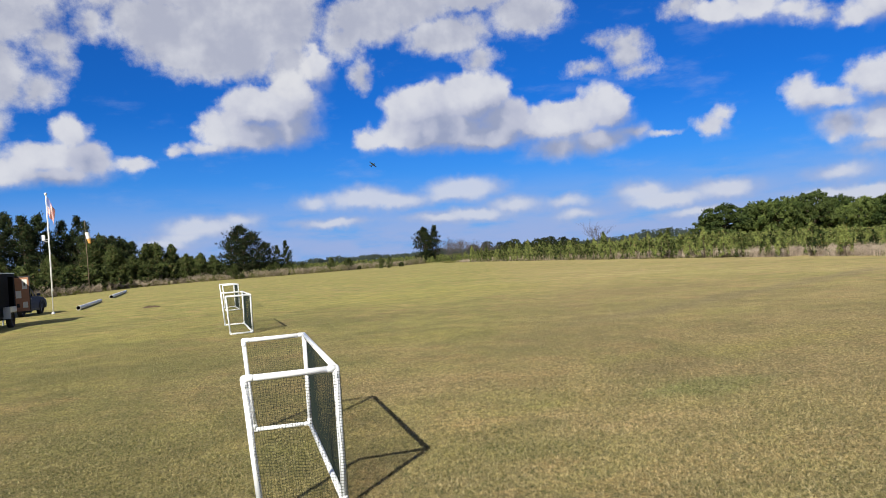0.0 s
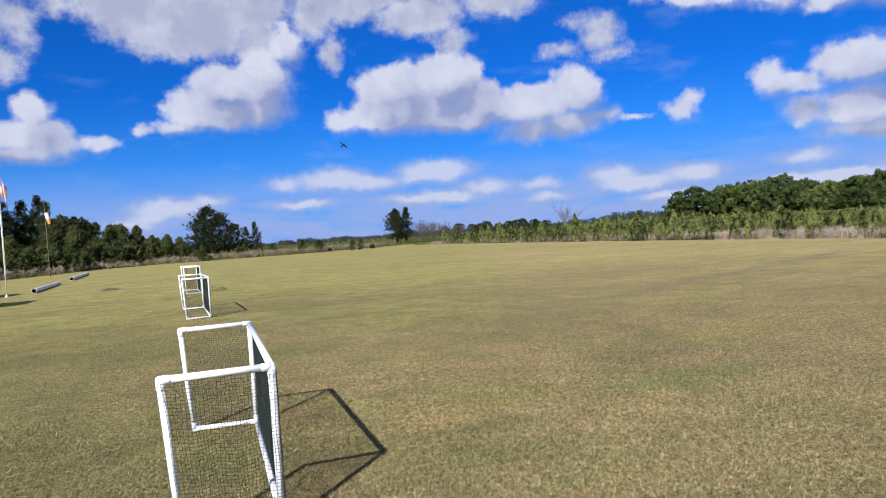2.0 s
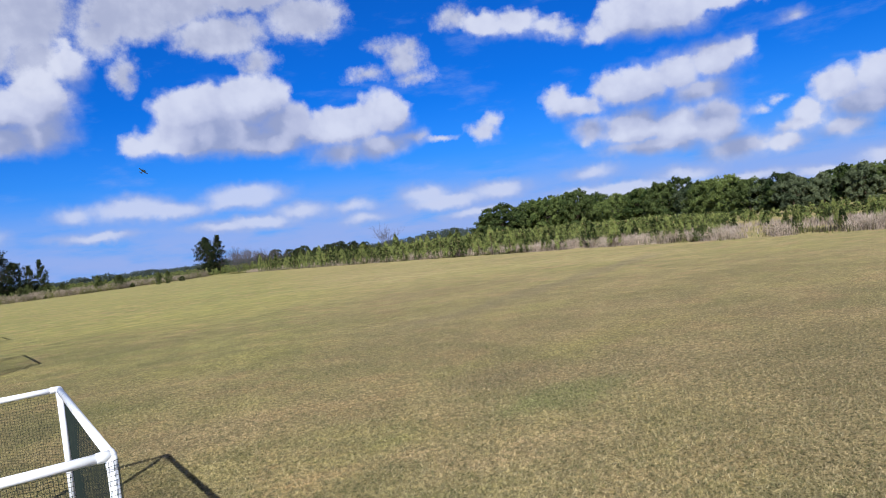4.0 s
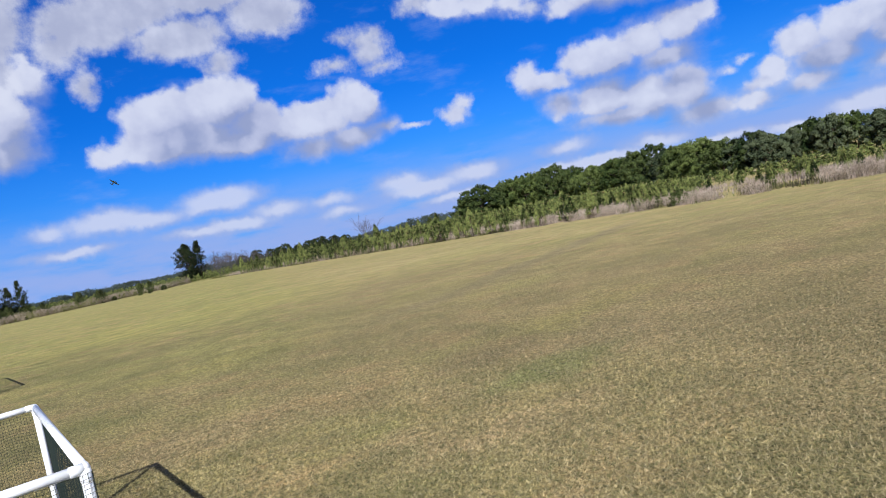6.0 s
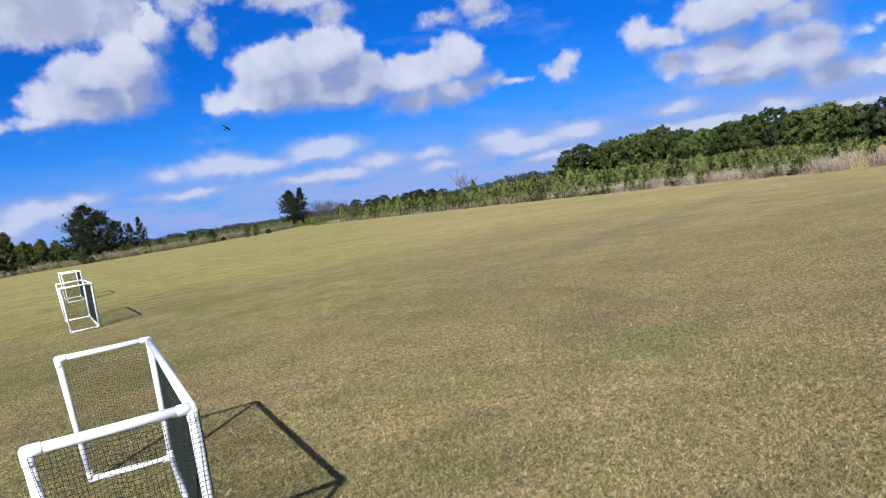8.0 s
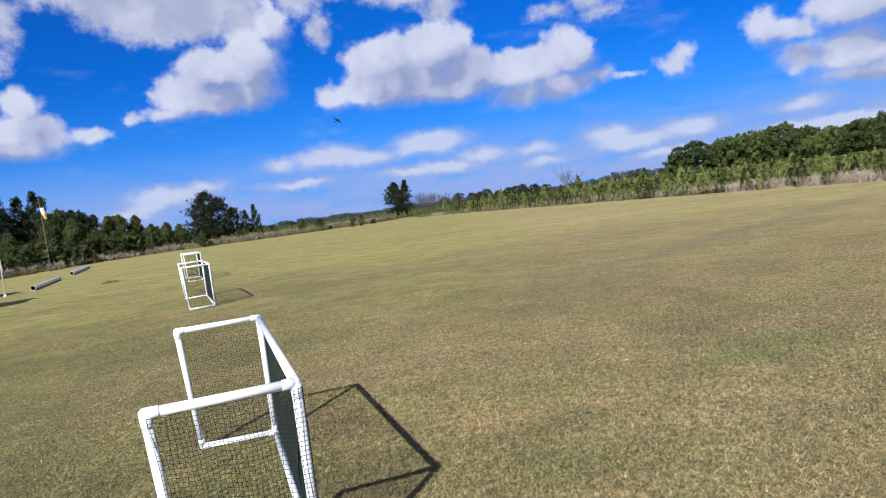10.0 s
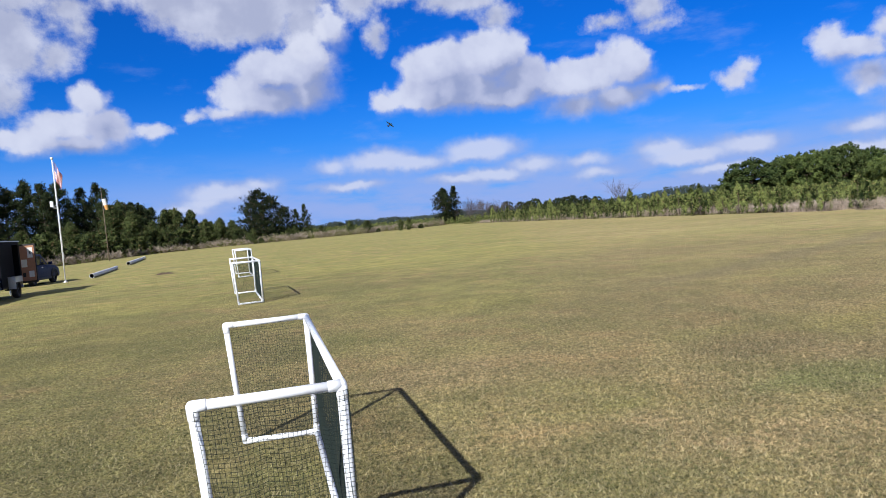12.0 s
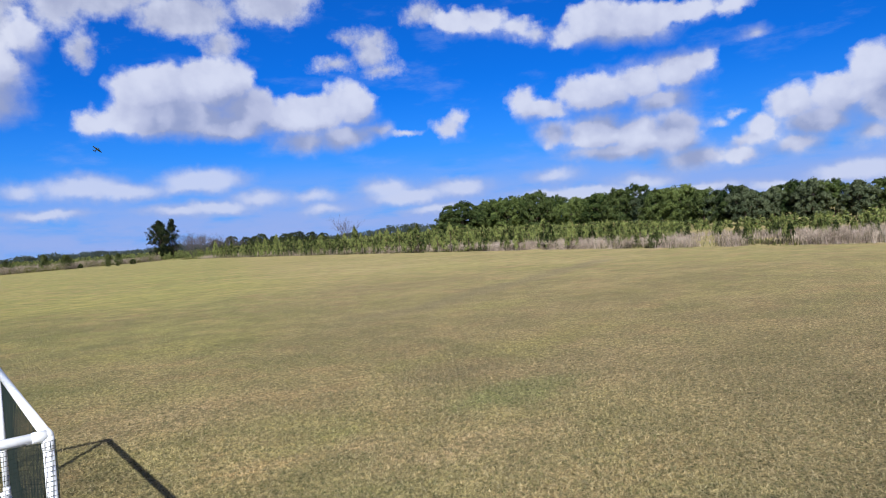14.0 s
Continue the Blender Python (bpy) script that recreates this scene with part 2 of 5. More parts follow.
def lawn_colour(n, where):
    """Colour of the turf over the ground, in metres: dormant tan, olive and green patches."""
    flat_ = n.vec("MULTIPLY", where, (1.0, 1.0, 0.0))
    big = n.noise(flat_, 0.06, 4.0, 0.6)
    mid = n.noise(flat_, 0.42, 5.0, 0.62)
    small = n.noise(flat_, 3.2, 5.0, 0.7)
    fine_ = n.noise(flat_, 38.0, 6.0, 0.78)
    tan, olive, green, brown = (0.425, 0.338, 0.192), (0.280, 0.265, 0.112), (0.165, 0.195, 0.062), (0.250, 0.185, 0.120)
    axes = n.add("ShaderNodeSeparateXYZ")
    n.plug(flat_, axes.inputs[0])
    lush = n.step(n.math("ADD", n.math("SUBTRACT", n.math("MULTIPLY", axes.outputs[1], 0.6), axes.outputs[0]), n.math("MULTIPLY", n.math("SUBTRACT", big, 0.5), 18.0)), -3.0, 13.0)
    hue = n.noise(n.vec("ADD", flat_, (7.3, 2.1, 0.0)), 0.95, 4.0, 0.65)
    speck = n.noise(n.vec("ADD", flat_, (1.7, 9.4, 0.0)), 5.5, 4.0, 0.7)
    streak = n.noise(n.vec("MULTIPLY", flat_, (0.8, 1.0, 1.0)), 0.16, 6.0, 0.68)
    patch = n.noise(n.vec("MULTIPLY", flat_, (1.0, 0.7, 1.0)), 0.13, 6.0, 0.66)
    away = n.step(n.vec("LENGTH", flat_), 5.0, 32.0)
    c = n.mix(n.step(n.math("ADD", mid, n.math("MULTIPLY", away, 0.10)), 0.40, 0.68), tan, olive)
    c = n.mix(n.math("MULTIPLY", n.step(n.math("ADD", big, n.math("MULTIPLY", small, 0.3)), 0.56, 0.84), 0.6), c, green)
    c = n.mix(n.math("MULTIPLY", n.step(small, 0.50, 0.72), 0.55), c, (0.46, 0.38, 0.21))
    c = n.mix(n.math("MULTIPLY", n.step(small, 0.46, 0.30), 0.5), c, green)
    c = n.mix(n.math("MULTIPLY", away, 0.68), c, n.mix(n.step(patch, 0.42, 0.58), (0.385, 0.368, 0.155), (0.255, 0.285, 0.088)))
    c = n.mix(n.math("MULTIPLY", lush, 0.68), c, n.mix(n.step(mid, 0.38, 0.62), (0.310, 0.292, 0.085), (0.200, 0.232, 0.060)))
    c = n.mix(n.math("MULTIPLY", n.step(hue, 0.50, 0.62), 0.50), c, (0.455, 0.300, 0.182))
    c = n.mix(n.math("MULTIPLY", n.step(hue, 0.47, 0.36), 0.55), c, (0.270, 0.262, 0.105))
    c = n.mix(n.math("MULTIPLY", n.step(speck, 0.56, 0.72), 0.45), c, (0.330, 0.265, 0.190))
    c = n.mix(n.math("MULTIPLY", n.step(speck, 0.44, 0.30), 0.40), c, (0.225, 0.240, 0.085))
    c = n.mix(n.math("MULTIPLY", n.step(streak, 0.52, 0.66), 0.32), c, (0.205, 0.185, 0.095))
    c = n.mix(n.math("MULTIPLY", n.step(streak, 0.47, 0.36), 0.6), c, (0.33, 0.345, 0.12))
    for x, y, rx, ry in ((-0.30, 0.9, 0.5, 1.0), (-1.15, 2.5, 0.6, 1.0), (-2.2, 4.6, 1.2, 1.2), (1.6, 0.6, 0.5, 0.4), (2.1, 1.9, 0.7, 0.4)):
        c = n.mix(n.math("MULTIPLY", spot(n, flat_, x, y, rx, ry, small), 0.34), c, (0.17, 0.205, 0.06))
    c = n.mix(n.math("MULTIPLY", spot(n, flat_, 4.15, 1.65, 0.75, 0.50, small), 0.8), c, (0.19, 0.24, 0.075))
    c = n.mix(n.math("MULTIPLY", spot(n, flat_, 4.6, 3.3, 1.0, 0.6, mid), 0.6), c, brown)
    c = n.mix(n.math("MULTIPLY", spot(n, flat_, 12.5, 15.0, 4.0, 2.2, mid), 0.5), c, (0.25, 0.21, 0.115))
    c = n.mix(n.math("MULTIPLY", spot(n, flat_, 6.6, 0.2, 4.2, 3.4, mid), 0.45), c, (0.300, 0.235, 0.160))
    c = n.mix(n.math("MULTIPLY", spot(n, flat_, -2.6, 1.2, 2.4, 3.2, mid), 0.55), c, (0.215, 0.205, 0.085))
    c = n.mix(n.math("MULTIPLY", spot(n, flat_, 8.0, 9.5, 3.6, 1.6, mid), 0.30), c, (0.255, 0.225, 0.140))
    c = n.mix(n.math("MULTIPLY", spot(n, flat_, 3.2, 11.0, 3.0, 3.2, mid), 0.40), c, (0.340, 0.350, 0.120))
    c = n.mix(n.math("MULTIPLY", spot(n, flat_, -3.2, 9.0, 2.5, 3.0, mid), 0.5), c, (0.21, 0.22, 0.06))
    c = n.mix(n.math("MULTIPLY", spot(n, flat_, -5.25, 34.3, 0.7, 0.8, small), 0.8), c, (0.14, 0.10, 0.05))
    c = n.mix(n.math("MULTIPLY", spot(n, flat_, 4.2, 1.75, 0.95, 0.45, small), 0.85), c, (0.190, 0.260, 0.090))
    c = n.mix(n.math("MULTIPLY", spot(n, flat_, 4.4, 2.9, 0.9, 0.35, small), 0.5), c, (0.215, 0.160, 0.120))
    # a faint worn track across the field, and patches of thicker and thinner turf
    along = n.vec("DOT_PRODUCT", flat_, (0.916, 0.400, 0.0))
    off = n.math("ABSOLUTE", n.math("SUBTRACT", n.math("ADD", n.vec("DOT_PRODUCT", flat_, (-0.400, 0.916, 0.0)), n.math("MULTIPLY", n.math("SUBTRACT", mid, 0.5), 1.4)), 5.0))
    track = n.math("MULTIPLY", n.step(off, 0.75, 0.15), n.math("MULTIPLY", n.step(along, 7.0, 11.0), n.step(along, 29.0, 24.0)))
    c = n.mix(n.math("MULTIPLY", track, 0.78), c, (0.205, 0.190, 0.125))
    c = n.mix(n.math("MULTIPLY", spot(n, flat_, 7.4, 0.7, 1.5, 0.5, small), 0.55), c, (0.165, 0.170, 0.075))
    c = n.mix(n.math("MULTIPLY", spot(n, flat_, 7.0, 3.7, 1.6, 0.6, small), 0.45), c, (0.400, 0.375, 0.120))
    # darker turf at near right, partly the lens's corner dimming put into its colour
    c = n.mix(n.math("MULTIPLY", spot(n, flat_, 4.2, -1.2, 2.4, 1.8, mid), 0.75), c, (0.205, 0.185, 0.105))
    for x, y, rx, ry in ((2.4, 1.2, 1.0, 0.6), (3.1, 0.7, 0.9, 0.45), (5.6, 2.2, 1.1, 0.5), (1.2, 3.8, 1.1, 0.7)):
        c = n.mix(n.math("MULTIPLY", spot(n, flat_, x, y, rx, ry, small), 0.55), c, (0.470, 0.345, 0.235))
    # green patches; the last also carries the lens's dimming at lower left
    for x, y, rx, ry in ((1.75, 1.2, 0.5, 0.35), (-1.5, 8.2, 1.4, 1.2), (-0.3, 1.6, 0.4, 0.9), (0.5, 6.2, 1.3, 0.8), (-2.0, 3.2, 0.9, 1.2)):
        c = n.mix(n.math("MULTIPLY", spot(n, flat_, x, y, rx, ry, small), 0.55), c, (0.165, 0.195, 0.065))
    for x, y, rx, ry in ((3.2, 8.7, 1.8, 1.1), (6.0, 3.4, 1.0, 0.35), (-4.5, 16.0, 4.0, 4.0), (7.0, 24.0, 8.0, 6.0)):
        c = n.mix(n.math("MULTIPLY", spot(n, flat_, x, y, rx, ry, mid), 0.45), c, (0.370, 0.365, 0.110))
    for x, y, rx, ry in ((7.9, 10.6, 2.6, 0.9), (3.0, 14.5, 4.5, 1.0), (14.0, 6.5, 4.0, 1.0), (-6.5, 20.0, 3.0, 1.2), (-3.5, 8.9, 1.3, 1.0)):
        c = n.mix(n.math("MULTIPLY", spot(n, flat_, x, y, rx, ry, mid), 0.50), c, (0.205, 0.195, 0.085))
    c = n.mix(n.math("MULTIPLY", spot(n, flat_, 9.5, 5.5, 3.0, 0.9, small), 0.40), c, (0.235, 0.195, 0.120))
    c = n.mix(n.math("MULTIPLY", spot(n, flat_, -1.6, 0.2, 1.6, 1.6, small), 0.45), c, (0.190, 0.195, 0.070))
    mottle = n.noise(n.vec("ADD", flat_, (2.9, 6.6, 0.0)), 1.5, 7.0, 0.80)
    c = n.mix(1.0, c, n.mix(n.step(mottle, 0.36, 0.64), (0.66, 0.68, 0.66), (1.28, 1.25, 1.23)), "MULTIPLY")
    rust = n.step(n.math("SUBTRACT", axes.outputs[0], n.math("MULTIPLY", axes.outputs[1], 0.35)), 0.5, 5.0)
    c = n.mix(n.math("MULTIPLY", rust, 0.20), c, (0.455, 0.318, 0.205))
    worn = n.noise(n.vec("ADD", flat_, (3.1, 5.7, 0.0)), 0.30, 7.0, 0.68)
    c = n.mix(n.math("SUBTRACT", 1.0, n.math("MULTIPLY", away, 0.6)), n.mix(1.0, c, (0.82, 0.82, 0.815), "MULTIPLY"), n.mix(1.0, c, n.mix(n.step(worn, 0.36, 0.64), (0.67, 0.69, 0.68), (0.99, 0.98, 0.965)), "MULTIPLY"))
    tuft = n.noise(n.vec("ADD", flat_, (8.8, 0.4, 0.0)), 15.0, 4.0, 0.7)
    c = n.mix(n.math("SUBTRACT", 1.0, n.math("MULTIPLY", away, 0.8)), c, n.mix(1.0, c, n.mix(n.step(tuft, 0.38, 0.61), (0.44, 0.48, 0.44), (1.40, 1.37, 1.32)), "MULTIPLY"))
    c = n.mix(1.0, c, (1.07, 1.02, 0.93), "MULTIPLY")
    # low spots of the fine noise go near-black: shade between tufts put into the colour
    return n.mix(n.step(fine_, 0.37, 0.62), n.mix(n.math("SUBTRACT", 0.74, n.math("MULTIPLY", away, 0.66)), c, (0.035, 0.036, 0.013)), n.mix(0.32, c, (0.55, 0.46, 0.245))), fine_, small


def ground_material():
    m, n, b = material("turf", 0.95, spec=0.1)
    where = n.add("ShaderNodeNewGeometry").outputs["Position"]
    c, fine_, small = lawn_colour(n, where)
    n.plug(c, b.inputs["Base Color"])
    bump = n.add("ShaderNodeBump")
    bump.inputs["Strength"].default_value, bump.inputs["Distance"].default_value = 0.9, 0.02
    n.plug(n.math("ADD", fine_, n.math("MULTIPLY", n.noise(where, 90.0, 3.0, 0.7), 0.6)), bump.inputs["Height"])
    n.plug(bump.outputs[0], b.inputs["Normal"])
    return m


def blade_material():
    m, n, b = material("grass_blade", 0.6, spec=0.25)
    geo = n.add("ShaderNodeNewGeometry")
    c, fine_, small = lawn_colour(n, geo.outputs["Position"])
    rnd = geo.outputs["Random Per Island"]
    c = n.mix(n.math("MULTIPLY", n.step(rnd, 0.50, 1.0), 0.36), c, (0.53, 0.45, 0.27))
    c = n.mix(n.math("MULTIPLY", n.step(rnd, 0.45, 0.0), 0.62), c, (0.075, 0.090, 0.025))
    n.plug(c, b.inputs["Base Color"])
    return m


def leaf_material(name, dark, light, dead=None, through=0.25, clump=1.3, own=0.25, bite=(0.10, 1.05)):
    """Foliage: each leaf and each plant has its own shade."""
    m, n, b = material(name, 0.65, spec=0.12)
    geo, info = n.add("ShaderNodeNewGeometry"), n.add("ShaderNodeObjectInfo")
    patch = n.noise(geo.outputs["Position"], clump, 3.0, 0.6)
    f = n.math("ADD", n.math("MULTIPLY", geo.outputs["Random Per Island"], 0.30), n.math("MULTIPLY", info.outputs["Random"], own))
    f = n.math("ADD", f, n.step(patch, 0.34, 0.68, 0.0, 0.65))
    c = n.mix(n.step(f, *bite), dark, light)
    if dead:
        c = n.mix(n.step(geo.outputs["Random Per Island"], 0.90, 0.97), c, dead)
    c = n.mix(1.0, c, (0.86, 0.86, 0.86), "MULTIPLY")
    n.plug(c, b.inputs["Base Color"])
    t = n.add("ShaderNodeBsdfTranslucent")
    n.plug(n.mix(1.0, c, (1.1, 1.25, 0.55), "MULTIPLY"), t.inputs[0])
    s = n.add("ShaderNodeMixShader")
    s.inputs[0].default_value = through
    n.plug(b.outputs[0], s.inputs[1])
    n.plug(t.outputs[0], s.inputs[2])
    n.plug(s.outputs[0], m.node_tree.nodes["Material Output"].inputs[0])
    return m


def plain(name, colour, rough=0.6, metal=0.0, grime=0.25, scale=6.0, bump=0.0, spec=0.5, dirt=(0.16, 0.12, 0.07)):
    """A painted or bare surface with soft grime at two sizes."""
    m, n, b = material(name, rough, metal, spec)
    where = n.add("ShaderNodeTexCoord").outputs["Object"]
    big, small = n.noise(where, scale, 4.0), n.noise(where, scale * 9, 5.0, 0.7)
    c = n.mix(n.math("MULTIPLY", n.step(big, 0.45, 0.75), grime), colour, dirt)
    c = n.mix(n.math("MULTIPLY", n.step(small, 0.55, 0.8), grime * 0.6), c, tuple(v * 0.55 for v in colour))
    n.plug(c, b.inputs["Base Color"])
    n.plug(n.step(small, 0.2, 0.8, max(rough - 0.1, 0.02), min(rough + 0.12, 1.0)), b.inputs["Roughness"])
    if bump:
        k = n.add("ShaderNodeBump")
        k.inputs["Strength"].default_value, k.inputs["Distance"].default_value = bump, 0.01
        n.plug(small, k.inputs["Height"])
        n.plug(k.outputs[0], b.inputs["Normal"])
    return m


TURF, BLADE = ground_material(), blade_material()
PVC = plain("white_pvc", (0.81, 0.83, 0.87), 0.32, grime=0.10, scale=5.0)
PVC_FIT = plain("white_pvc_fitting", (0.79, 0.81, 0.85), 0.38, grime=0.16, scale=8.0)
NET = plain("net_cord", (0.016, 0.024, 0.022), 0.8, grime=0.1, spec=0.1)
TIE = plain("black_nylon", (0.015, 0.015, 0.016), 0.5, grime=0.0)
PINE = leaf_material("pine_needles", (0.005, 0.010, 0.004), (0.041, 0.060, 0.023), (0.10, 0.07, 0.03), through=0.07, clump=0.9, own=0.4)
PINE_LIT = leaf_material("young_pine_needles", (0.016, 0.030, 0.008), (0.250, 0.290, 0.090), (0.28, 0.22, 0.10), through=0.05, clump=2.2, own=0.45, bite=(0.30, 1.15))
OAK = leaf_material("broad_leaves", (0.027, 0.050, 0.014), (0.150, 0.190, 0.056), clump=0.45, own=0.7, through=0.15, bite=(0.15, 1.35))
OAK_GREY = leaf_material("grey_green_leaves", (0.026, 0.044, 0.022), (0.118, 0.142, 0.078), clump=0.45, own=0.7, through=0.15, bite=(0.15, 1.35))
OAK_DARK = leaf_material("dark_broad_leaves", (0.018, 0.036, 0.011), (0.095, 0.125, 0.040), clump=0.5, own=0.6, through=0.15, bite=(0.15, 1.30))
SHRUB = leaf_material("shrub_leaves", (0.016, 0.028, 0.008), (0.112, 0.140, 0.046), (0.15, 0.11, 0.05), through=0.12)
# the haze of distance over the far woods is put into this blue-grey leaf colour
FAR_HAZED = leaf_material("far_leaves_hazed", (0.045, 0.062, 0.062), (0.080, 0.105, 0.095), through=0.1)
SEDGE = leaf_material("dry_sedge", (0.20, 0.155, 0.125), (0.60, 0.50, 0.44), (0.58, 0.43, 0.40), clump=1.6)
SCRUB = leaf_material("brown_scrub", (0.035, 0.035, 0.020), (0.13, 0.10, 0.07), clump=1.6)
BRUSH = leaf_material("dry_brush", (0.17, 0.135, 0.115), (0.46, 0.375, 0.320), (0.12, 0.14, 0.04), clump=0.6)
WEED = leaf_material("green_weeds", (0.07, 0.08, 0.025), (0.21, 0.205, 0.075))
BARK = plain("pine_bark", (0.075, 0.054, 0.040), 0.95, grime=0.6, scale=3.0, bump=0.6)
GREY_BARK = plain("dead_wood", (0.075, 0.068, 0.082), 0.95, grime=0.5, scale=3.0, bump=0.4)

# ---- mesh helpers ----
def mesh_of(name, verts, faces, mat, smooth=False):
    me = bpy.data.meshes.new(name)
    me.from_pydata([tuple(v) for v in verts], [], faces)
    for mt in mat if isinstance(mat, (list, tuple)) else [mat]:
        me.materials.append(mt)
    if smooth:
        me.shade_smooth()
    me.update()
    return me


def part(name, bm, mat, parent, label="", smooth=False):
    """Link a bmesh, or (verts, faces), as one mesh object under a thing or a part."""
    if isinstance(bm, bmesh.types.BMesh):
        me = bpy.data.meshes.new(name)
        bm.normal_update()
        bm.to_mesh(me)
        bm.free()
        for mt in mat if isinstance(mat, (list, tuple)) else [mat]:
            me.materials.append(mt)
        if smooth:
            me.shade_smooth()
    else:
        me = mesh_of(name, bm[0], bm[1], mat, smooth)
    ob = new(name, me)
    ob.parent = parent
    if label:
        tagged(ob, label)
    return ob


def soup(name, tris, mat):
    """A mesh of loose triangles from an array (n, 3, 3)."""
    n = len(tris)
    me = bpy.data.meshes.new(name)
    me.vertices.add(n * 3)
    me.vertices.foreach_set("co", np.ascontiguousarray(tris, dtype=np.float32).ravel())
    me.loops.add(n * 3)
    me.loops.foreach_set("vertex_index", np.arange(n * 3, dtype=np.int32))
    me.polygons.add(n)
    me.polygons.foreach_set("loop_start", np.arange(0, n * 3, 3, dtype=np.int32))
    me.materials.append(mat)
    me.update(calc_edges=True)
    return me


def box(x0, y0, z0, x1, y1, z1, bevel=0.0, bm=None):
    bm = bm or bmesh.new()
    made = bmesh.ops.create_cube(bm, size=1.0, matrix=Matrix.LocRotScale(((x0 + x1) / 2, (y0 + y1) / 2, (z0 + z1) / 2), None, (x1 - x0, y1 - y0, z1 - z0)))
    if bevel:
        edges = list({e for v in made["verts"] for e in v.link_edges})
        bmesh.ops.bevel(bm, geom=edges, offset=bevel, segments=2, affect="EDGES", profile=0.7)
    return bm


def tube(points, radii, sides=10, caps=True):
    """A round tube along points; returns verts, faces."""
    pts = [Vector(p) for p in points]
    if not isinstance(radii, (list, tuple)):
        radii = [radii] * len(pts)
    verts, faces = [], []
    side = None
    for i, p in enumerate(pts):
        d = (pts[min(i + 1, len(pts) - 1)] - pts[max(i - 1, 0)]).normalized()
        if side is None:
            side = d.orthogonal().normalized()
        side = (side - d * side.dot(d)).normalized()
        up = d.cross(side)
        for k in range(sides):
            a = 2 * math.pi * k / sides
            verts.append(p + (side * math.cos(a) + up * math.sin(a)) * radii[i])
    for i in range(len(pts) - 1):
        for k in range(sides):
            a, b = i * sides + k, i * sides + (k + 1) % sides
            faces.append((a, b, b + sides, a + sides))
    if caps:
        faces.append(tuple(range(sides))[::-1])
        faces.append(tuple(range((len(pts) - 1) * sides, len(pts) * sides)))
    return verts, faces


def join(*bits):
    verts, faces = [], []
    for v, f in bits:
        k = len(verts)
        verts += list(v)
        faces += [tuple(i + k for i in q) for q in f]
    return verts, faces


def thing(name, m, label, category, group="", kind=""):
    ob = new(name)
    ob.matrix_basis = m
    ob.empty_display_size = 0.2
    return tagged(ob, label, category, group, kind)


# ---- ground: one sheet to the horizon, the field's edge as a line on the plan ----
EDGE = [(27.6, -60), (27.8, 7), (28.4, 16), (30.9, 26), (32.6, 40), (35.0, 62), (37.0, 80), (40.0, 112), (40.0, 140), (14, 150), (0, 149), (-24, 122), (-50, 118), (-110, 112)]


def edge_x(y):
    """Where the field ends towards the east at a given y."""
    for (x0, y0), (x1, y1) in zip(EDGE, EDGE[1:9]):
        if y0 <= y <= y1:
            return x0 + (x1 - x0) * (y - y0) / (y1 - y0)
    return 40.0


def build_ground():
    ring = [0, 1.5, 3, 5, 8, 12, 17, 24, 34, 48, 70, 100, 150, 230, 400, 800, 1600, 3200]
    spokes = 72
    verts, faces = [(0, 0, 0)], []
    for r in ring[1:]:
        for k in range(spokes):
            a = 2 * math.pi * k / spokes
            verts.append((r * math.sin(a), r * math.cos(a), 0.0))
    for k in range(spokes):
        faces.append((0, 1 + (k + 1) % spokes, 1 + k))
    for i in range(len(ring) - 2):
        for k in range(spokes):
            a, b = 1 + i * spokes + k, 1 + i * spokes + (k + 1) % spokes
            faces.append((a, b, b + spokes, a + spokes))
    ob = new("ground", mesh_of("ground", verts, faces, TURF, True))
    return tagged(ob, "mown field of dry tan and olive turf with greener patches", "ground", kind="structure")


ground = build_ground()


def build_lawn(name, r0, r1, count, tall, wide, seed, fall):
    """Short mown blades over a sector of the field; single slender triangles."""
    g = np.random.default_rng(seed)
    r = r0 + np.minimum(g.exponential(fall, count), r1)
    a = np.radians(g.normal(28, 46, count))
    r, a = np.where(np.arange(count) % 5 == 0, 7 * np.sqrt(g.uniform(0, 1, count)), r), np.where(np.arange(count) % 5 == 0, g.uniform(0, 2 * np.pi, count), a)
    x, y = -0.2 + r * np.sin(a), -2.9 + r * np.cos(a)
    turn, lean = g.uniform(0, 2 * np.pi, count), g.uniform(0.3, 2.4, count)
    h, w = tall * g.uniform(0.5, 1.25, count), wide * g.uniform(0.6, 1.3, count)
    side = np.stack([np.cos(turn), np.sin(turn), 0 * turn], 1) * w[:, None] / 2
    base = np.stack([x, y, 0 * x - 0.004], 1)
    out = g.uniform(0, 2 * np.pi, count)
    tip = base + np.stack([np.cos(out) * h * lean, np.sin(out) * h * lean, h], 1)
    ob = new(name, soup(name, np.stack([base - side, base + side, tip], 1), BLADE))
    return tagged(ob, "short dry mown grass blades, tan with green among them", "grass", kind="stuff")


build_lawn("grass", 2.2, 30.0, 640000, 0.017, 0.0060, 5, 4.5)
build_lawn("grass", 3.0, 60.0, 420000, 0.024, 0.0110, 6, 13.0)


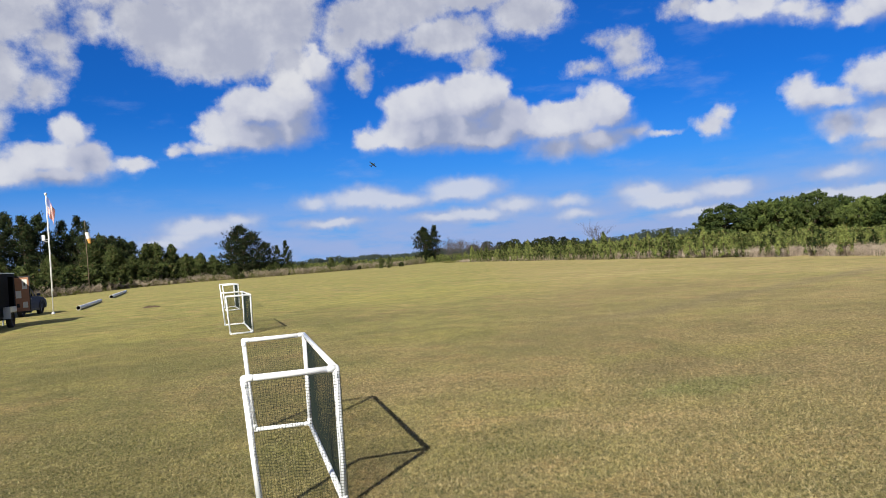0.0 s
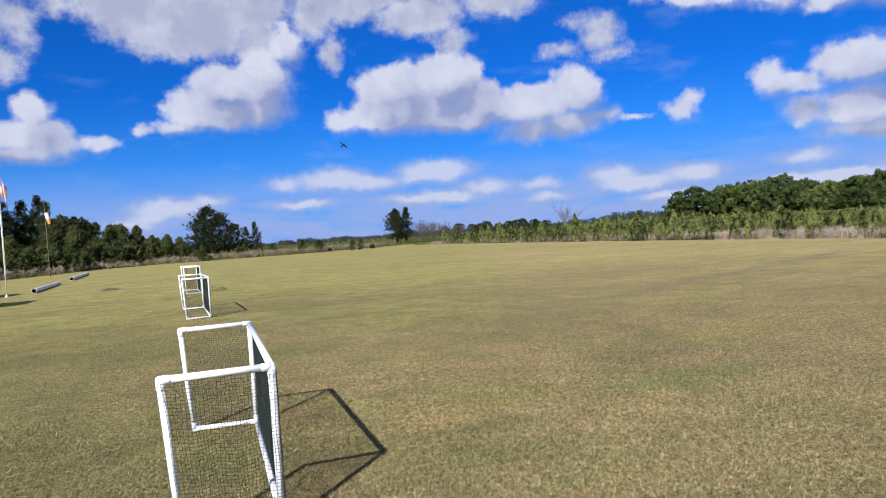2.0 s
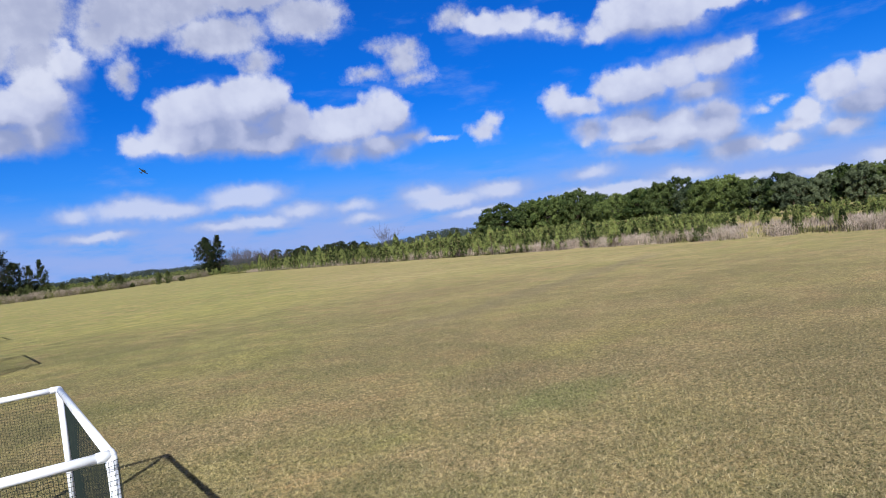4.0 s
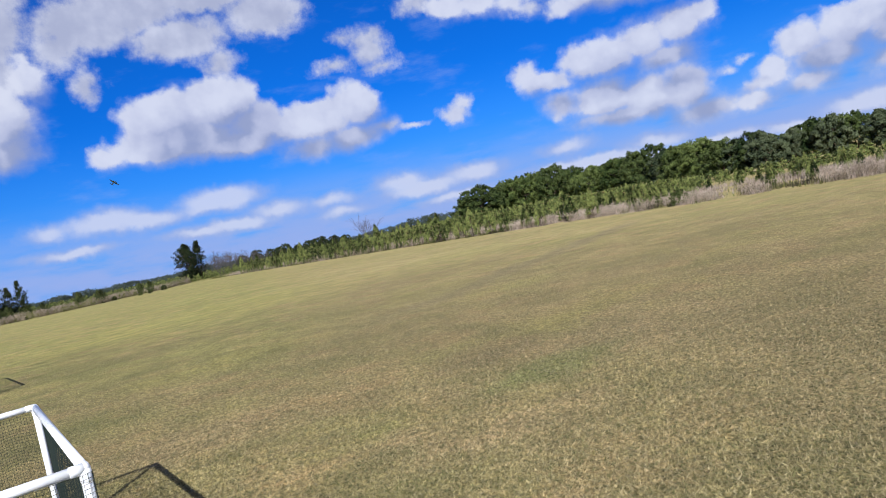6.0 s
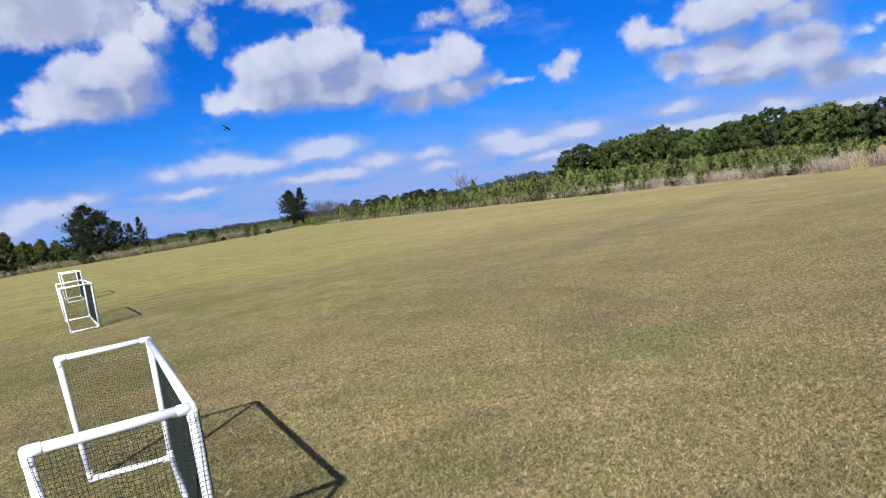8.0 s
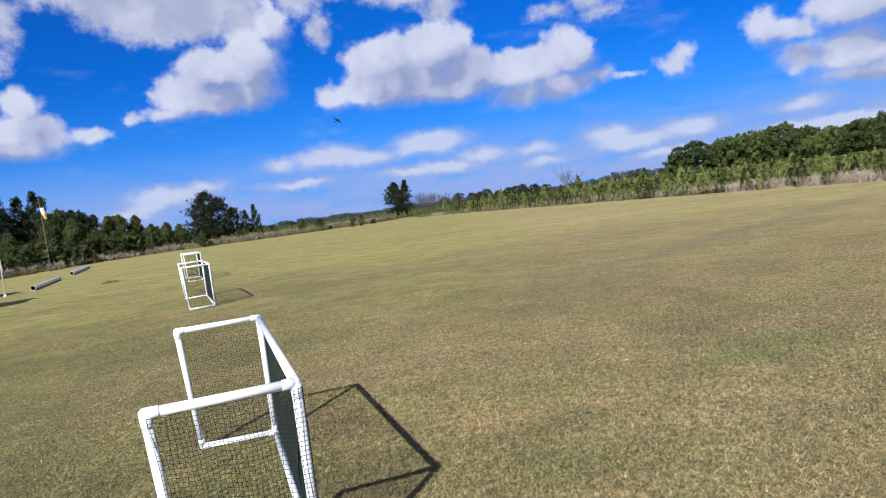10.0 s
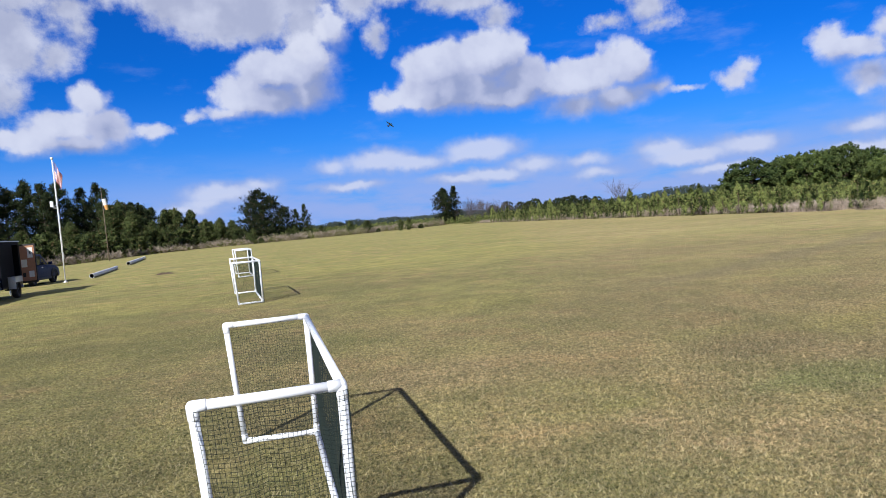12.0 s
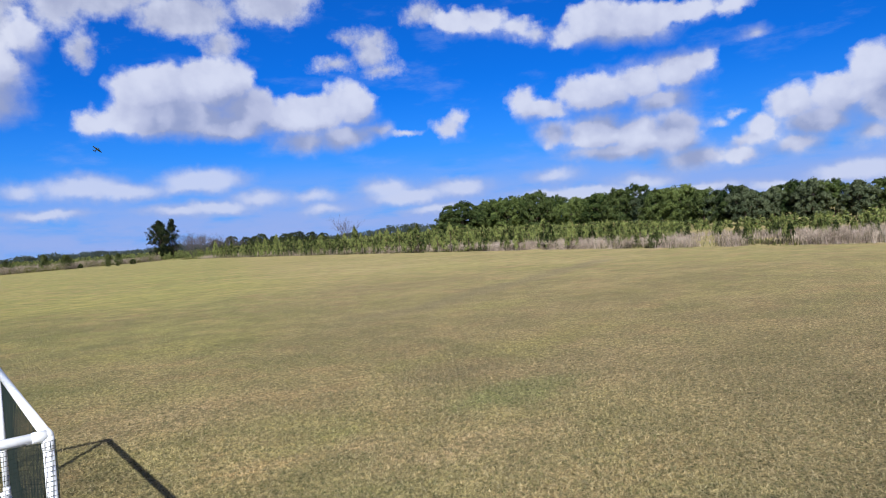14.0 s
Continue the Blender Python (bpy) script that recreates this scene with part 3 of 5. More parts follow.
# ---- netted PVC frames of the flight line ----
def goal(m, w, d, h, shift=(0.0, 0.0), group="netted frames of the flight line"):
    """A three-sided frame of white pipe: front, right and back hung with net, open to the left."""
    r = 0.0212
    top = h - r
    ob = thing("netted_frame", m, "white PVC pipe frame with black net on three sides, on grass", "pilot barrier", group)
    g = random.Random(3)
    low = r + 0.004
    C = {"fl": (-w, 0), "fr": (0, 0), "br": (0, d), "bl": (-w, d)}
    B = {"fl": (-w + shift[0], 0), "fr": (0.0, 0), "br": (0.0, d), "bl": (-w + shift[0], d + shift[1])}
    up = {k: Vector((*v, top)) for k, v in C.items()}
    dn = {k: Vector((*v, low)) for k, v in B.items()}
    for k in C:
        mid_ = (up[k] + dn[k]) / 2 + Vector((g.uniform(-.004, .004), g.uniform(-.004, .004), 0))
        part("post", tube([dn[k], mid_, up[k]], r, 14), PVC, ob, smooth=True)
    for a, b in (("fl", "fr"), ("fr", "br"), ("br", "bl")):
        sag = Vector((0, 0, -0.0015))
        part("top_bar", tube([up[a], (up[a] + up[b]) / 2 + sag, up[b]], r, 14), PVC, ob, smooth=True)
        part("bottom_bar", tube([dn[a], (dn[a] + dn[b]) / 2, dn[b]], r, 14), PVC, ob, smooth=True)
    R = r * 1.13
    arms = {"fl": ("fr",), "fr": ("fl", "br"), "br": ("fr", "bl"), "bl": ("br",)}
    for level, other in ((up, dn), (dn, up)):
        for k, ends in arms.items():
            c = level[k]
            bits = []
            for e in [level[j] for j in ends] + [other[k]]:
                u = (e - c).normalized()
                bits.append(tube([c, c + u * 0.050, c + u * 0.055], [R, R, R * 0.94], 14))
            ball = bmesh.new()
            bmesh.ops.create_uvsphere(ball, u_segments=14, v_segments=8, radius=R, matrix=Matrix.Translation(c))
            ball.verts.index_update()
            bits.append(([v.co.copy() for v in ball.verts], [tuple(v.index for v in f.verts) for f in ball.faces]))
            ball.free()
            part("corner_fitting", join(*bits), PVC_FIT, ob, smooth=True)
    # nets: cords of a square mesh with slack
    cell, cord = 0.0195, 0.0010
    z0, z1 = 0.012, top - r + 0.004

    def net(a, b, out, bulge, seed):
        q = random.Random(seed)
        along = Vector((*C[b], 0)) - Vector((*C[a], 0))
        L = along.length + 2 * r
        u = along.normalized()
        start = Vector((*C[a], 0)) - u * r + out * (r + 0.003)
        if a == "fl":
            start, L = start + u * r * 1.4, L - r * 1.4
        foot = Vector((*B[a], 0)) - Vector((*C[a], 0)), Vector((*B[b], 0)) - Vector((*C[b], 0))
        nu, nv = max(2, round(L / cell)), round((z1 - z0) / cell)

        def at(i, j):
            s, t = i / nu, j / nv
            slack = bulge * math.sin(math.pi * s) * math.sin(math.pi * t) * (0.7 + 0.3 * math.sin(9 * s + 3 * t))
            dip = 0.012 * math.sin(math.pi * t) * math.sin(17 * s + seed) - 0.006 * abs(math.sin(math.pi * s * 5)) * t
            p = start + u * (L * s + 0.004 * math.sin(11 * t + i)) - out * slack
            p += (foot[0] * (1 - s) + foot[1] * s) * (1 - t)
            return Vector((p.x, p.y, z0 + (z1 - z0) * t + dip))

        bits = []
        for i in range(nu + 1):
            bits.append(tube([at(i, j) for j in range(0, nv + 1, 3)] + [at(i, nv)], cord, 3, False))
        for j in range(nv + 1):
            bits.append(tube([at(i, j) for i in range(0, nu + 1, 3)] + [at(nu, j)], cord, 3, False))
        part("net", join(*bits), NET, ob, "black square-mesh net tied to the pipes")
        for k in range(1, 6):
            c = start + u * (L * (k / 6 + q.uniform(-.04, .04)))
            ring_ = []
            for e in range(9):
                t = 2 * math.pi * e / 8
                ring_.append(Vector((c.x, c.y, top)) - out * (r + 0.003) + (out * math.cos(t) + Vector((0, 0, math.sin(t)))) * (r + 0.0025))
            part("cable_tie", tube(ring_[5:8], 0.0018, 4, False), TIE, ob)

    net("fl", "fr", Vector((0, -1, 0)), 0.03, 1)
    net("fr", "br", Vector((1, 0, 0)), 0.035, 2)
    net("br", "bl", Vector((0, 1, 0)), 0.03, 3)
    return ob


goal_near = goal(pose(0, 0, 0), 0.580, 2.43, 0.93, (0.055, 0.05))
copy_thing(goal_near, pose(-0.40, 13.32, 0, 0, 0, 3.6) @ Matrix.Diagonal((1.02, 1.30, 1.06, 1)))
copy_thing(goal_near, pose(-0.76, 24.1, 0, 0, 0, 4.2) @ Matrix.Diagonal((1.02, 1.1, 1.14, 1)))


# ---- plants ----
def leaves(g, centres, radius, per, length, width, up=0.3, squash=1.0):
    """Slender triangles scattered about clump centres and pointing outward; returns (n, 3, 3)."""
    centres = np.repeat(np.asarray(centres, float), per, 0)
    radius = np.repeat(np.broadcast_to(np.asarray(radius, float), (len(centres) // per,)), per)
    n = len(centres)
    d = g.normal(size=(n, 3))
    d /= np.linalg.norm(d, axis=1)[:, None]
    d[:, 2] *= squash
    base = centres + d * (radius * g.uniform(0.1, 1.0, n) ** 0.6)[:, None]
    out = d + np.array([0, 0, up]) + g.normal(size=(n, 3)) * 0.45
    out /= np.linalg.norm(out, axis=1)[:, None]
    side = np.cross(out, g.normal(size=(n, 3)))
    side /= np.linalg.norm(side, axis=1)[:, None]
    L, w = length * g.uniform(0.6, 1.3, n), width * g.uniform(0.6, 1.3, n)
    return np.stack([base - side * w[:, None] / 2, base + side * w[:, None] / 2, base + out * L[:, None]], 1)


def shell(g, centres, hearts, radius, per, length, width, loose=0.45):
    """Broad leaves that lie over rounded clumps, facing away from the heart of their bough; returns (n, 3, 3)."""
    face = np.asarray(centres, float) - np.asarray(hearts, float)
    face /= np.linalg.norm(face, axis=1)[:, None] + 1e-6
    face, centres = np.repeat(face, per, 0), np.repeat(np.asarray(centres, float), per, 0)
    radius = np.repeat(np.asarray(radius, float), per)
    n = len(centres)
    d = g.normal(size=(n, 3))
    d /= np.linalg.norm(d, axis=1)[:, None]
    base = centres + d * (radius * g.uniform(0.15, 1.0, n) ** 0.5)[:, None]
    up = 0.45 * face + 0.65 * d + g.normal(size=(n, 3)) * loose
    up /= np.linalg.norm(up, axis=1)[:, None]
    run = np.cross(up, g.normal(size=(n, 3)))
    run /= np.linalg.norm(run, axis=1)[:, None]
    side = np.cross(up, run)
    L, w = length * g.uniform(0.6, 1.3, n), width * g.uniform(0.6, 1.3, n)
    return np.stack([base - side * w[:, None] / 2, base + side * w[:, None] / 2, base + run * L[:, None]], 1)


def limb(g, a, b, r0, r1, bend=0.08, steps=4):
    a, b = Vector(a), Vector(b)
    L = (b - a).length
    pts = [a.lerp(b, k / steps) + Vector(g.normal(size=3) * bend * L * (0 < k < steps) * 0.5) for k in range(steps + 1)]
    return tube(pts, [r0 + (r1 - r0) * k / steps for k in range(steps + 1)], 6)


def plant(name, label, category, crown_mat, bark, wood, tris, group, m):
    ob = thing(name, m, label, category, group)
    if wood:
        part("trunk", join(*wood), bark, ob, smooth=True)
    if tris is not None:
        c = new("crown", soup("crown", tris, crown_mat))
        c.parent = ob
    return ob


def tall_pine(m, seed, h=12.0, spread=2.6, bare=0.3, mat=None, label="", group="pines behind the field", cone=False, gaps=0.12):
    g = np.random.default_rng(seed)
    wood = [limb(g, (0, 0, -0.1), (g.uniform(-.3, .3), g.uniform(-.3, .3), h * 0.97), h * 0.016, 0.02, 0.02, 7)]
    centres, radii, hearts = [], [], []
    z = h * bare
    while z < h * 0.99:
        f = (z - h * bare) / (h * (1 - bare))
        reach = spread * (math.sin(math.pi * min(1, f * 0.85 + 0.12)) ** 0.8) * (1 - 0.55 * f)
        if cone:
            reach = spread * (1 - f) ** 0.8 + 0.25
        for k in range(int(4 + 3 * g.random())):
            if g.random() < gaps:
                continue
            a, L = g.uniform(0, 2 * math.pi), reach * g.uniform(0.55, 1.15)
            tip = (math.cos(a) * L, math.sin(a) * L, z + L * g.uniform(0.05, 0.45))
            wood.append(limb(g, (0, 0, z), tip, 0.035, 0.012, 0.06, 2))
            for s in (0.5, 0.75, 1.0):
                for _ in range(2):
                    p = np.array([0, 0, z]) * (1 - s) + np.array(tip) * s + g.normal(size=3) * 0.22 * (0.6 + L / 3)
                    centres.append(p)
                    hearts.append((0.35 * p[0], 0.35 * p[1], p[2] - 0.7))
                    radii.append(g.uniform(0.30, 0.58))
        z += h * 0.052 * g.uniform(0.7, 1.3)
    centres.append((0, 0, h))
    radii.append(0.4)
    hearts.append((0, 0, h - 1))
    t = shell(g, centres, hearts, radii, 20, 0.46, 0.13, 0.55)
    return plant("pine_tree", label or "tall dark green pine with a ragged layered crown", "tree", mat or PINE, BARK, wood, t, group, m)


def broad_tree(m, seed, h=10.0, spread=5.0, mat=None, label="", group="broadleaved trees beyond the plantation", lift=0.05, bits=260, leaf=(0.44, 0.31, 34)):
    g = np.random.default_rng(seed)
    wood = [limb(g, (0, 0, -0.1), (g.uniform(-.4, .4), g.uniform(-.4, .4), h * 0.62), h * 0.025, h * 0.010, 0.03, 5)]
    centres, radii, hearts = [], [], []
    lobes = [(0.0, 0.0, h * 0.86, spread * 0.26), (0.0, 0.0, h * 0.62, spread * 0.52), (0.0, 0.0, h * 0.34, spread * 0.56)]
    for k in range(25):
        up_, a = 1 - 1.8 * (k + 0.5) / 25, k * 2.39996 + g.normal() * 0.25
        flat_r, far = math.sqrt(max(0, 1 - up_ * up_)), g.uniform(0.80, 1.08)
        lobes.append((math.cos(a) * flat_r * spread * 0.74 * far, math.sin(a) * flat_r * spread * 0.74 * far, h * (0.45 + 0.43 * up_ * far), spread * g.uniform(0.25, 0.38)))
    for x, y, z, r in lobes:
        wood.append(limb(g, (0, 0, h * g.uniform(0.25, 0.5)), (x, y, z), h * 0.006, 0.02, 0.08, 3))
        for _ in range(max(4, bits // 20)):
            d = g.normal(size=3)
            d /= np.linalg.norm(d)
            d[2] = abs(d[2]) * 1.1 - 0.35
            p = np.array([x, y, z]) + d * r * np.array([1, 1, 0.8]) * g.uniform(0.75, 1.0)
            if lift * h < p[2] < h:
                centres.append(p)
                radii.append(g.uniform(0.35, 0.70) * spread / 6)
                hearts.append((x, y, z - 0.2 * r))
    t = shell(g, centres, hearts, radii, leaf[2], leaf[0], leaf[1])
    return plant("broadleaf_tree", label or "rounded broadleaved tree in full green leaf", "tree", mat or OAK, BARK, wood, t, group, m)


def young_pine(m, seed, h=1.8):
    """Whorls of rising branches with bare wood between them; each ends in a thick upright brush of needles, with a candle on top."""
    g = np.random.default_rng(seed)
    wood = [limb(g, (0, 0, -0.05), (g.uniform(-.05, .05), g.uniform(-.05, .05), h * 0.97), 0.034, 0.008, 0.02, 4)]
    centres, hearts, radii = [], [], []

    def brush(p, size):
        for lift, rad in ((0.0, 0.60), (0.75, 0.62), (1.45, 0.40), (2.0, 0.20)):
            centres.append(np.asarray(p) + np.array((0, 0, lift * size)))
            hearts.append(np.asarray(p) - np.array((0, 0, 0.6 * size)) * (lift == 0))
            radii.append(rad * size)

    z = 0.12
    while z < h * 0.84:
        f = z / h
        reach = 0.52 * (1 - f) ** 0.9 + 0.02
        turn = g.uniform(0, 6.28)
        for k in range(5):
            a = turn + k * 1.257 + g.normal() * 0.25
            L = reach * g.uniform(0.70, 1.12)
            tip = np.array((math.cos(a) * L, math.sin(a) * L, z + L * g.uniform(0.20, 0.50)))
            wood.append(limb(g, (0, 0, z), tip, 0.012, 0.006, 0.05, 2))
            brush(tip, g.uniform(0.17, 0.22) * (1.1 - 0.4 * f))
        z += 0.40 * g.uniform(0.85, 1.15)
    for lift in (0.86, 0.95, 1.02):
        brush((0, 0, h * lift), 0.11 * (1.25 - lift) / 0.3)
    t = np.concatenate([shell(g, centres, hearts, radii, 14, 0.15, 0.085, 0.35), leaves(g, centres, radii, 3, 0.17, 0.035, 1.4, 0.6)])
    return plant("young_pine", "young bright green plantation pine as tall as a man", "young tree", PINE_LIT, BARK, wood, t, "young pines of the plantation", m)


def bare_tree(m, seed, h, label, name="bare_tree", group=""):
    g = np.random.default_rng(seed)
    wood = []

    def grow(a, way_, L, r, depth):
        b = Vector(a) + Vector(way_) * L
        wood.append(limb(g, a, b, r, r * 0.70, 0.07, 3))
        if depth:
            for _ in range(3 if depth > 1 else 2):
                w_ = (Vector(way_) + Vector(g.normal(size=3)) * 0.33 + Vector((0, 0, 0.10))).normalized()
                grow(Vector(a).lerp(b, g.uniform(0.55, 1.0)), w_, L * g.uniform(0.55, 0.85), r * 0.66, depth - 1)

    for _ in range(6):
        grow((0, 0, -0.1), Vector((g.uniform(-.8, .8), g.uniform(-.8, .8), 1)).normalized(), h * 0.40, h * 0.0052, 4)
    return plant(name, label, "dead tree", None, GREY_BARK, wood, None, group, m)


def from_eye(az_, dist):
    """A place on the ground by bearing (degrees clockwise from +y) and distance from where the walk ends."""
    return -0.26 + dist * math.sin(radians(az_)), -2.8 + dist * math.cos(radians(az_))


def stand(az_, dist, turn=0.0, size=1.0, tall=1.0):
    x, y = from_eye(az_, dist)
    return pose(x, y, 0, 0, 0, turn) @ Matrix.Diagonal((size, size, size * tall, 1))


G = random.Random(11)
# pines on the west side, nearest first; each stands for a height seen against the sky
pine_kinds = [tall_pine(stand(-15.4, 134), 1, 13.2, 3.4, 0.14, gaps=0.25), tall_pine(stand(-12.9, 138), 2, 12.3, 3.0, 0.10, cone=True, gaps=0.28), tall_pine(stand(-17.6, 134), 3, 12.6, 4.6, 0.06),
              broad_tree(stand(-9.9, 136), 4, 9.4, 5.0, PINE, "broad dark green pine with a dense rounded crown", "pines behind the field", 0.04, 200, (0.46, 0.16, 46)),
              tall_pine(stand(-6.9, 150), 5, 8.0, 2.7, 0.02, SHRUB, "mid-green conical pine with branches to the ground", cone=True)]
WEST = [(-19.2, 121, 12.6), (-20.6, 118, 12.2), (-22.3, 120, 13.0), (-24.5, 120, 12.4), (-26.8, 122, 13.2), (-29.0, 122, 12.0), (-16.5, 128, 12.4), (-14.4, 124, 11.9), (-13.7, 130, 10.8),
        (-11.9, 132, 11.2), (-11.4, 124, 9.6), (-10.5, 130, 9.8), (-9.6, 134, 9.2), (-8.9, 126, 7.8), (-8.2, 132, 8.4), (-7.3, 136, 8.2), (-6.5, 134, 7.6),
        (-5.4, 150, 6.4), (-3.3, 152, 6.2), (-18.3, 130, 12.8), (-21.5, 131, 13.0), (-15.0, 136, 12.6), (-12.4, 139, 11.5), (-9.2, 142, 9.0), (-5.9, 150, 6.8), (-4.5, 156, 5.6), (-2.4, 158, 5.0)]
for az_, dist, h in WEST:
    k = (G.choice((0, 1, 1, 2, 2, 3)) if az_ < -11 else G.choice((0, 1, 4, 4, 4, 4)))
    s = h / (13.2, 12.3, 12.6, 9.4, 8.0)[k]
    copy_thing(pine_kinds[k], stand(az_, dist + 12, G.uniform(0, 360), s * 1.05, G.uniform(0.84, 1.24)))
mid_pine = tall_pine(stand(0.0, 158), 21, 11.6, 6.4, 0.08, None, "large dark pine with a broad crown at the field's edge", gaps=0.05)
copy_thing(mid_pine, stand(0.75, 160, 80, 0.86))
copy_thing(mid_pine, stand(-0.8, 161, 200, 0.84))
copy_thing(mid_pine, stand(1.7, 163, 150, 0.66))
copy_thing(pine_kinds[1], stand(3.4, 165, 40, 0.62))
copy_thing(pine_kinds[0], stand(2.7, 170, 10, 0.52))
tall_pine(stand(14.95, 170), 7, 8.7, 3.4, 0.14, None, "lone dark pine standing in the plantation", gaps=0.06)
copy_thing(pine_kinds[0], stand(15.85, 172, 120, 0.70))
# lighter young trees standing clear in front of the dark pines
front = tall_pine(stand(-10.9, 128), 24, 8.6, 4.4, 0.02, SHRUB, "bushy mid-green young pine in front of the dark pines", gaps=0.04)
for az_, h, wide in [(-19.0, 6.4, 1.0), (-16.9, 5.4, 0.9), (-15.3, 5.0, 0.8), (-13.8, 6.2, 0.8), (-12.7, 4.2, 0.9), (-9.6, 7.4, 1.0), (-8.3, 5.2, 0.8), (-7.2, 7.2, 0.75), (-5.7, 6.0, 0.8), (-4.4, 5.6, 0.8), (-3.3, 4.8, 0.9), (-2.2, 4.4, 0.9)]:
    copy_thing(front, stand(az_, 127 + 20 * (az_ > -6.5), G.uniform(0, 360), h / 8.6 * wide, 1.0 / wide))
# shrubs along the west edge
bush = broad_tree(stand(-10.4, 128), 31, 4.0, 2.6, SHRUB, "leafy green shrub at the edge of the field", "shrubs at the field's edge", 0.02, 90)
for az_, dist, h in [(-19.5, 116, 3.5), (-17.8, 115, 2.8), (-15.8, 117, 3.4), (-14.2, 118, 3.0), (-12.6, 119, 4.4), (-11.5, 120, 3.6), (-8.6, 121, 5.0), (-9.4, 120, 4.6), (-7.6, 124, 4.8), (-6.2, 128, 4.2),
                     (-5.2, 138, 4.6), (-4.2, 142, 5.2), (-3.1, 146, 4.2), (-1.9, 150, 3.8), (-0.6, 150, 3.4), (1.0, 151, 3.2), (2.4, 152, 3.0), (3.6, 152, 2.6), (5.0, 153, 1.8), (-22, 116, 3.6), (-25, 117, 4)]:
    copy_thing(bush, stand(az_, dist + 12, G.uniform(0, 360), h / 4.0))
# the wood beyond the plantation, on the east side
oak_kinds = [broad_tree(stand(42.6, 194), 41, 9.4, 6.2, OAK), broad_tree(stand(43.4, 196), 42, 10.6, 7.0, OAK), broad_tree(stand(47.0, 205), 43, 9.8, 6.0, OAK_DARK, "dark green broadleaved tree in full leaf"),
             broad_tree(stand(50.2, 198), 44, 9.0, 5.0, OAK_GREY, "grey-green broadleaved tree in full leaf")]


def nearer(az_):
    """The wood's edge swings in towards the field south of its tall corner."""
    return 1.0 - 0.60 * min(1, max(0, (az_ - 45) / 14))


EAST = [(41.8, 204, 9.6), (45.4, 198, 9.8), (46.3, 214, 10.0), (48.6, 198, 8.6), (49.6, 206, 8.4), (50.8, 200, 8.8), (52.2, 206, 9.2), (53.6, 200, 9.2), (54.8, 208, 9.6), (56.0, 200, 8.8),
        (57.2, 206, 9.4), (58.6, 200, 9.2), (59.8, 208, 9.0), (61.0, 202, 8.4), (62.2, 204, 7.6), (63.6, 200, 7.0), (64.8, 202, 7.4), (66.2, 196, 8.0), (67.6, 198, 7.8), (69.2, 194, 7.4), (70.8, 196, 7.8),
        (72.6, 192, 8.0), (74.6, 190, 8.0), (77.0, 188, 8.4), (80.0, 186, 8.0), (44.4, 216, 9.8), (51.4, 218, 9.4), (57.8, 218, 9.6), (65.5, 212, 7.8), (55.4, 192, 7.6), (61.6, 192, 7.2), (49.0, 190, 7.4)]
for az_, dist, h in EAST:
    k = 2 if az_ < 40 else 1 if az_ < 45 else G.randrange(4) if az_ < 56 else G.choice((1, 2, 2, 3))
    near = nearer(az_)
    copy_thing(oak_kinds[k], stand(az_, dist * near, G.uniform(0, 360), (1.6 + (h - 1.6) * near) * (0.93 if az_ > 57 else 1.0) / (9.4, 10.6, 9.8, 9.0)[k] * 1.07, G.uniform(0.88, 1.10)))
for az_, dist, size, tall in ((39.2, 190, 1.30, 0.74), (40.9, 198, 1.05, 0.86), (38.2, 196, 0.95, 0.72)):
    copy_thing(oak_kinds[2], stand(az_, dist, 70 * az_, size, tall))
bare_tree(stand(29.1, 118), 51, 5.8, "bare leafless dead tree with spreading grey branches")
snag = bare_tree(stand(17.2, 160), 52, 6.6, "leafless grey scrub tree", "bare_tree", "leafless scrub")
for az_, dist, s in [(16.4, 170, .8), (17.9, 175, .95), (18.6, 172, .8), (19.4, 176, .9), (16.9, 178, 1.0), (20.3, 174, .75), (18.2, 180, 1.0), (21.0, 178, .7)]:
    copy_thing(snag, stand(az_, dist, G.uniform(0, 360), s))
for az_, dist, h in [(19.0, 190, 4.4), (20.2, 192, 4.8), (21.4, 188, 4.2), (22.6, 190, 4.6), (23.6, 192, 4.4), (24.5, 190, 4.9), (25.6, 192, 4.7), (26.6, 190, 4.9), (27.5, 194, 4.4), (22.0, 196, 4.9), (25.0, 198, 5.0)]:
    copy_thing(pine_kinds[3], stand(az_, dist, G.uniform(0, 360), h / 9.4 * G.uniform(0.8, 1.0), 1.1))


def far_woods():
    """The wooded skyline, too far to tell its trees apart."""
    g = np.random.default_rng(61)
    centres, radii = [], []
    for az_ in np.arange(-40, 95, 0.16):
        dist = 560 + 60 * math.sin(az_ * 0.7)
        top = 5.0 + 2.2 * noise.noise((az_ * 0.33, 0, 0)) + 1.6 * noise.noise((az_ * 1.7, 3, 0))
        if 28 < az_ < 42:
            top += 3.2 * min(1, (az_ - 28) / 6)
        x, y = from_eye(az_, dist)
        for _ in range(8):
            centres.append((x + g.normal() * 4, y + g.normal() * 4, max(0.6, top * g.uniform(0.2, 1.0))))
            radii.append(g.uniform(1.2, 2.0))
    ob = new("far_woods", soup("far_woods", leaves(g, centres, radii, 24, 1.1, 0.9, 0.2, 0.8), FAR_HAZED))
    return tagged(ob, "distant line of woods with blue-green haze put into its colour", "woods", kind="stuff")


far_woods()


# plantation: bright young pines in rows behind the field's east edge
sapling = [young_pine(pose(36.4, 60, 0), 71, 1.85), young_pine(pose(34.2, 44, 0), 72, 1.7), young_pine(pose(32.8, 29, 0), 73, 1.95)]
placed = []


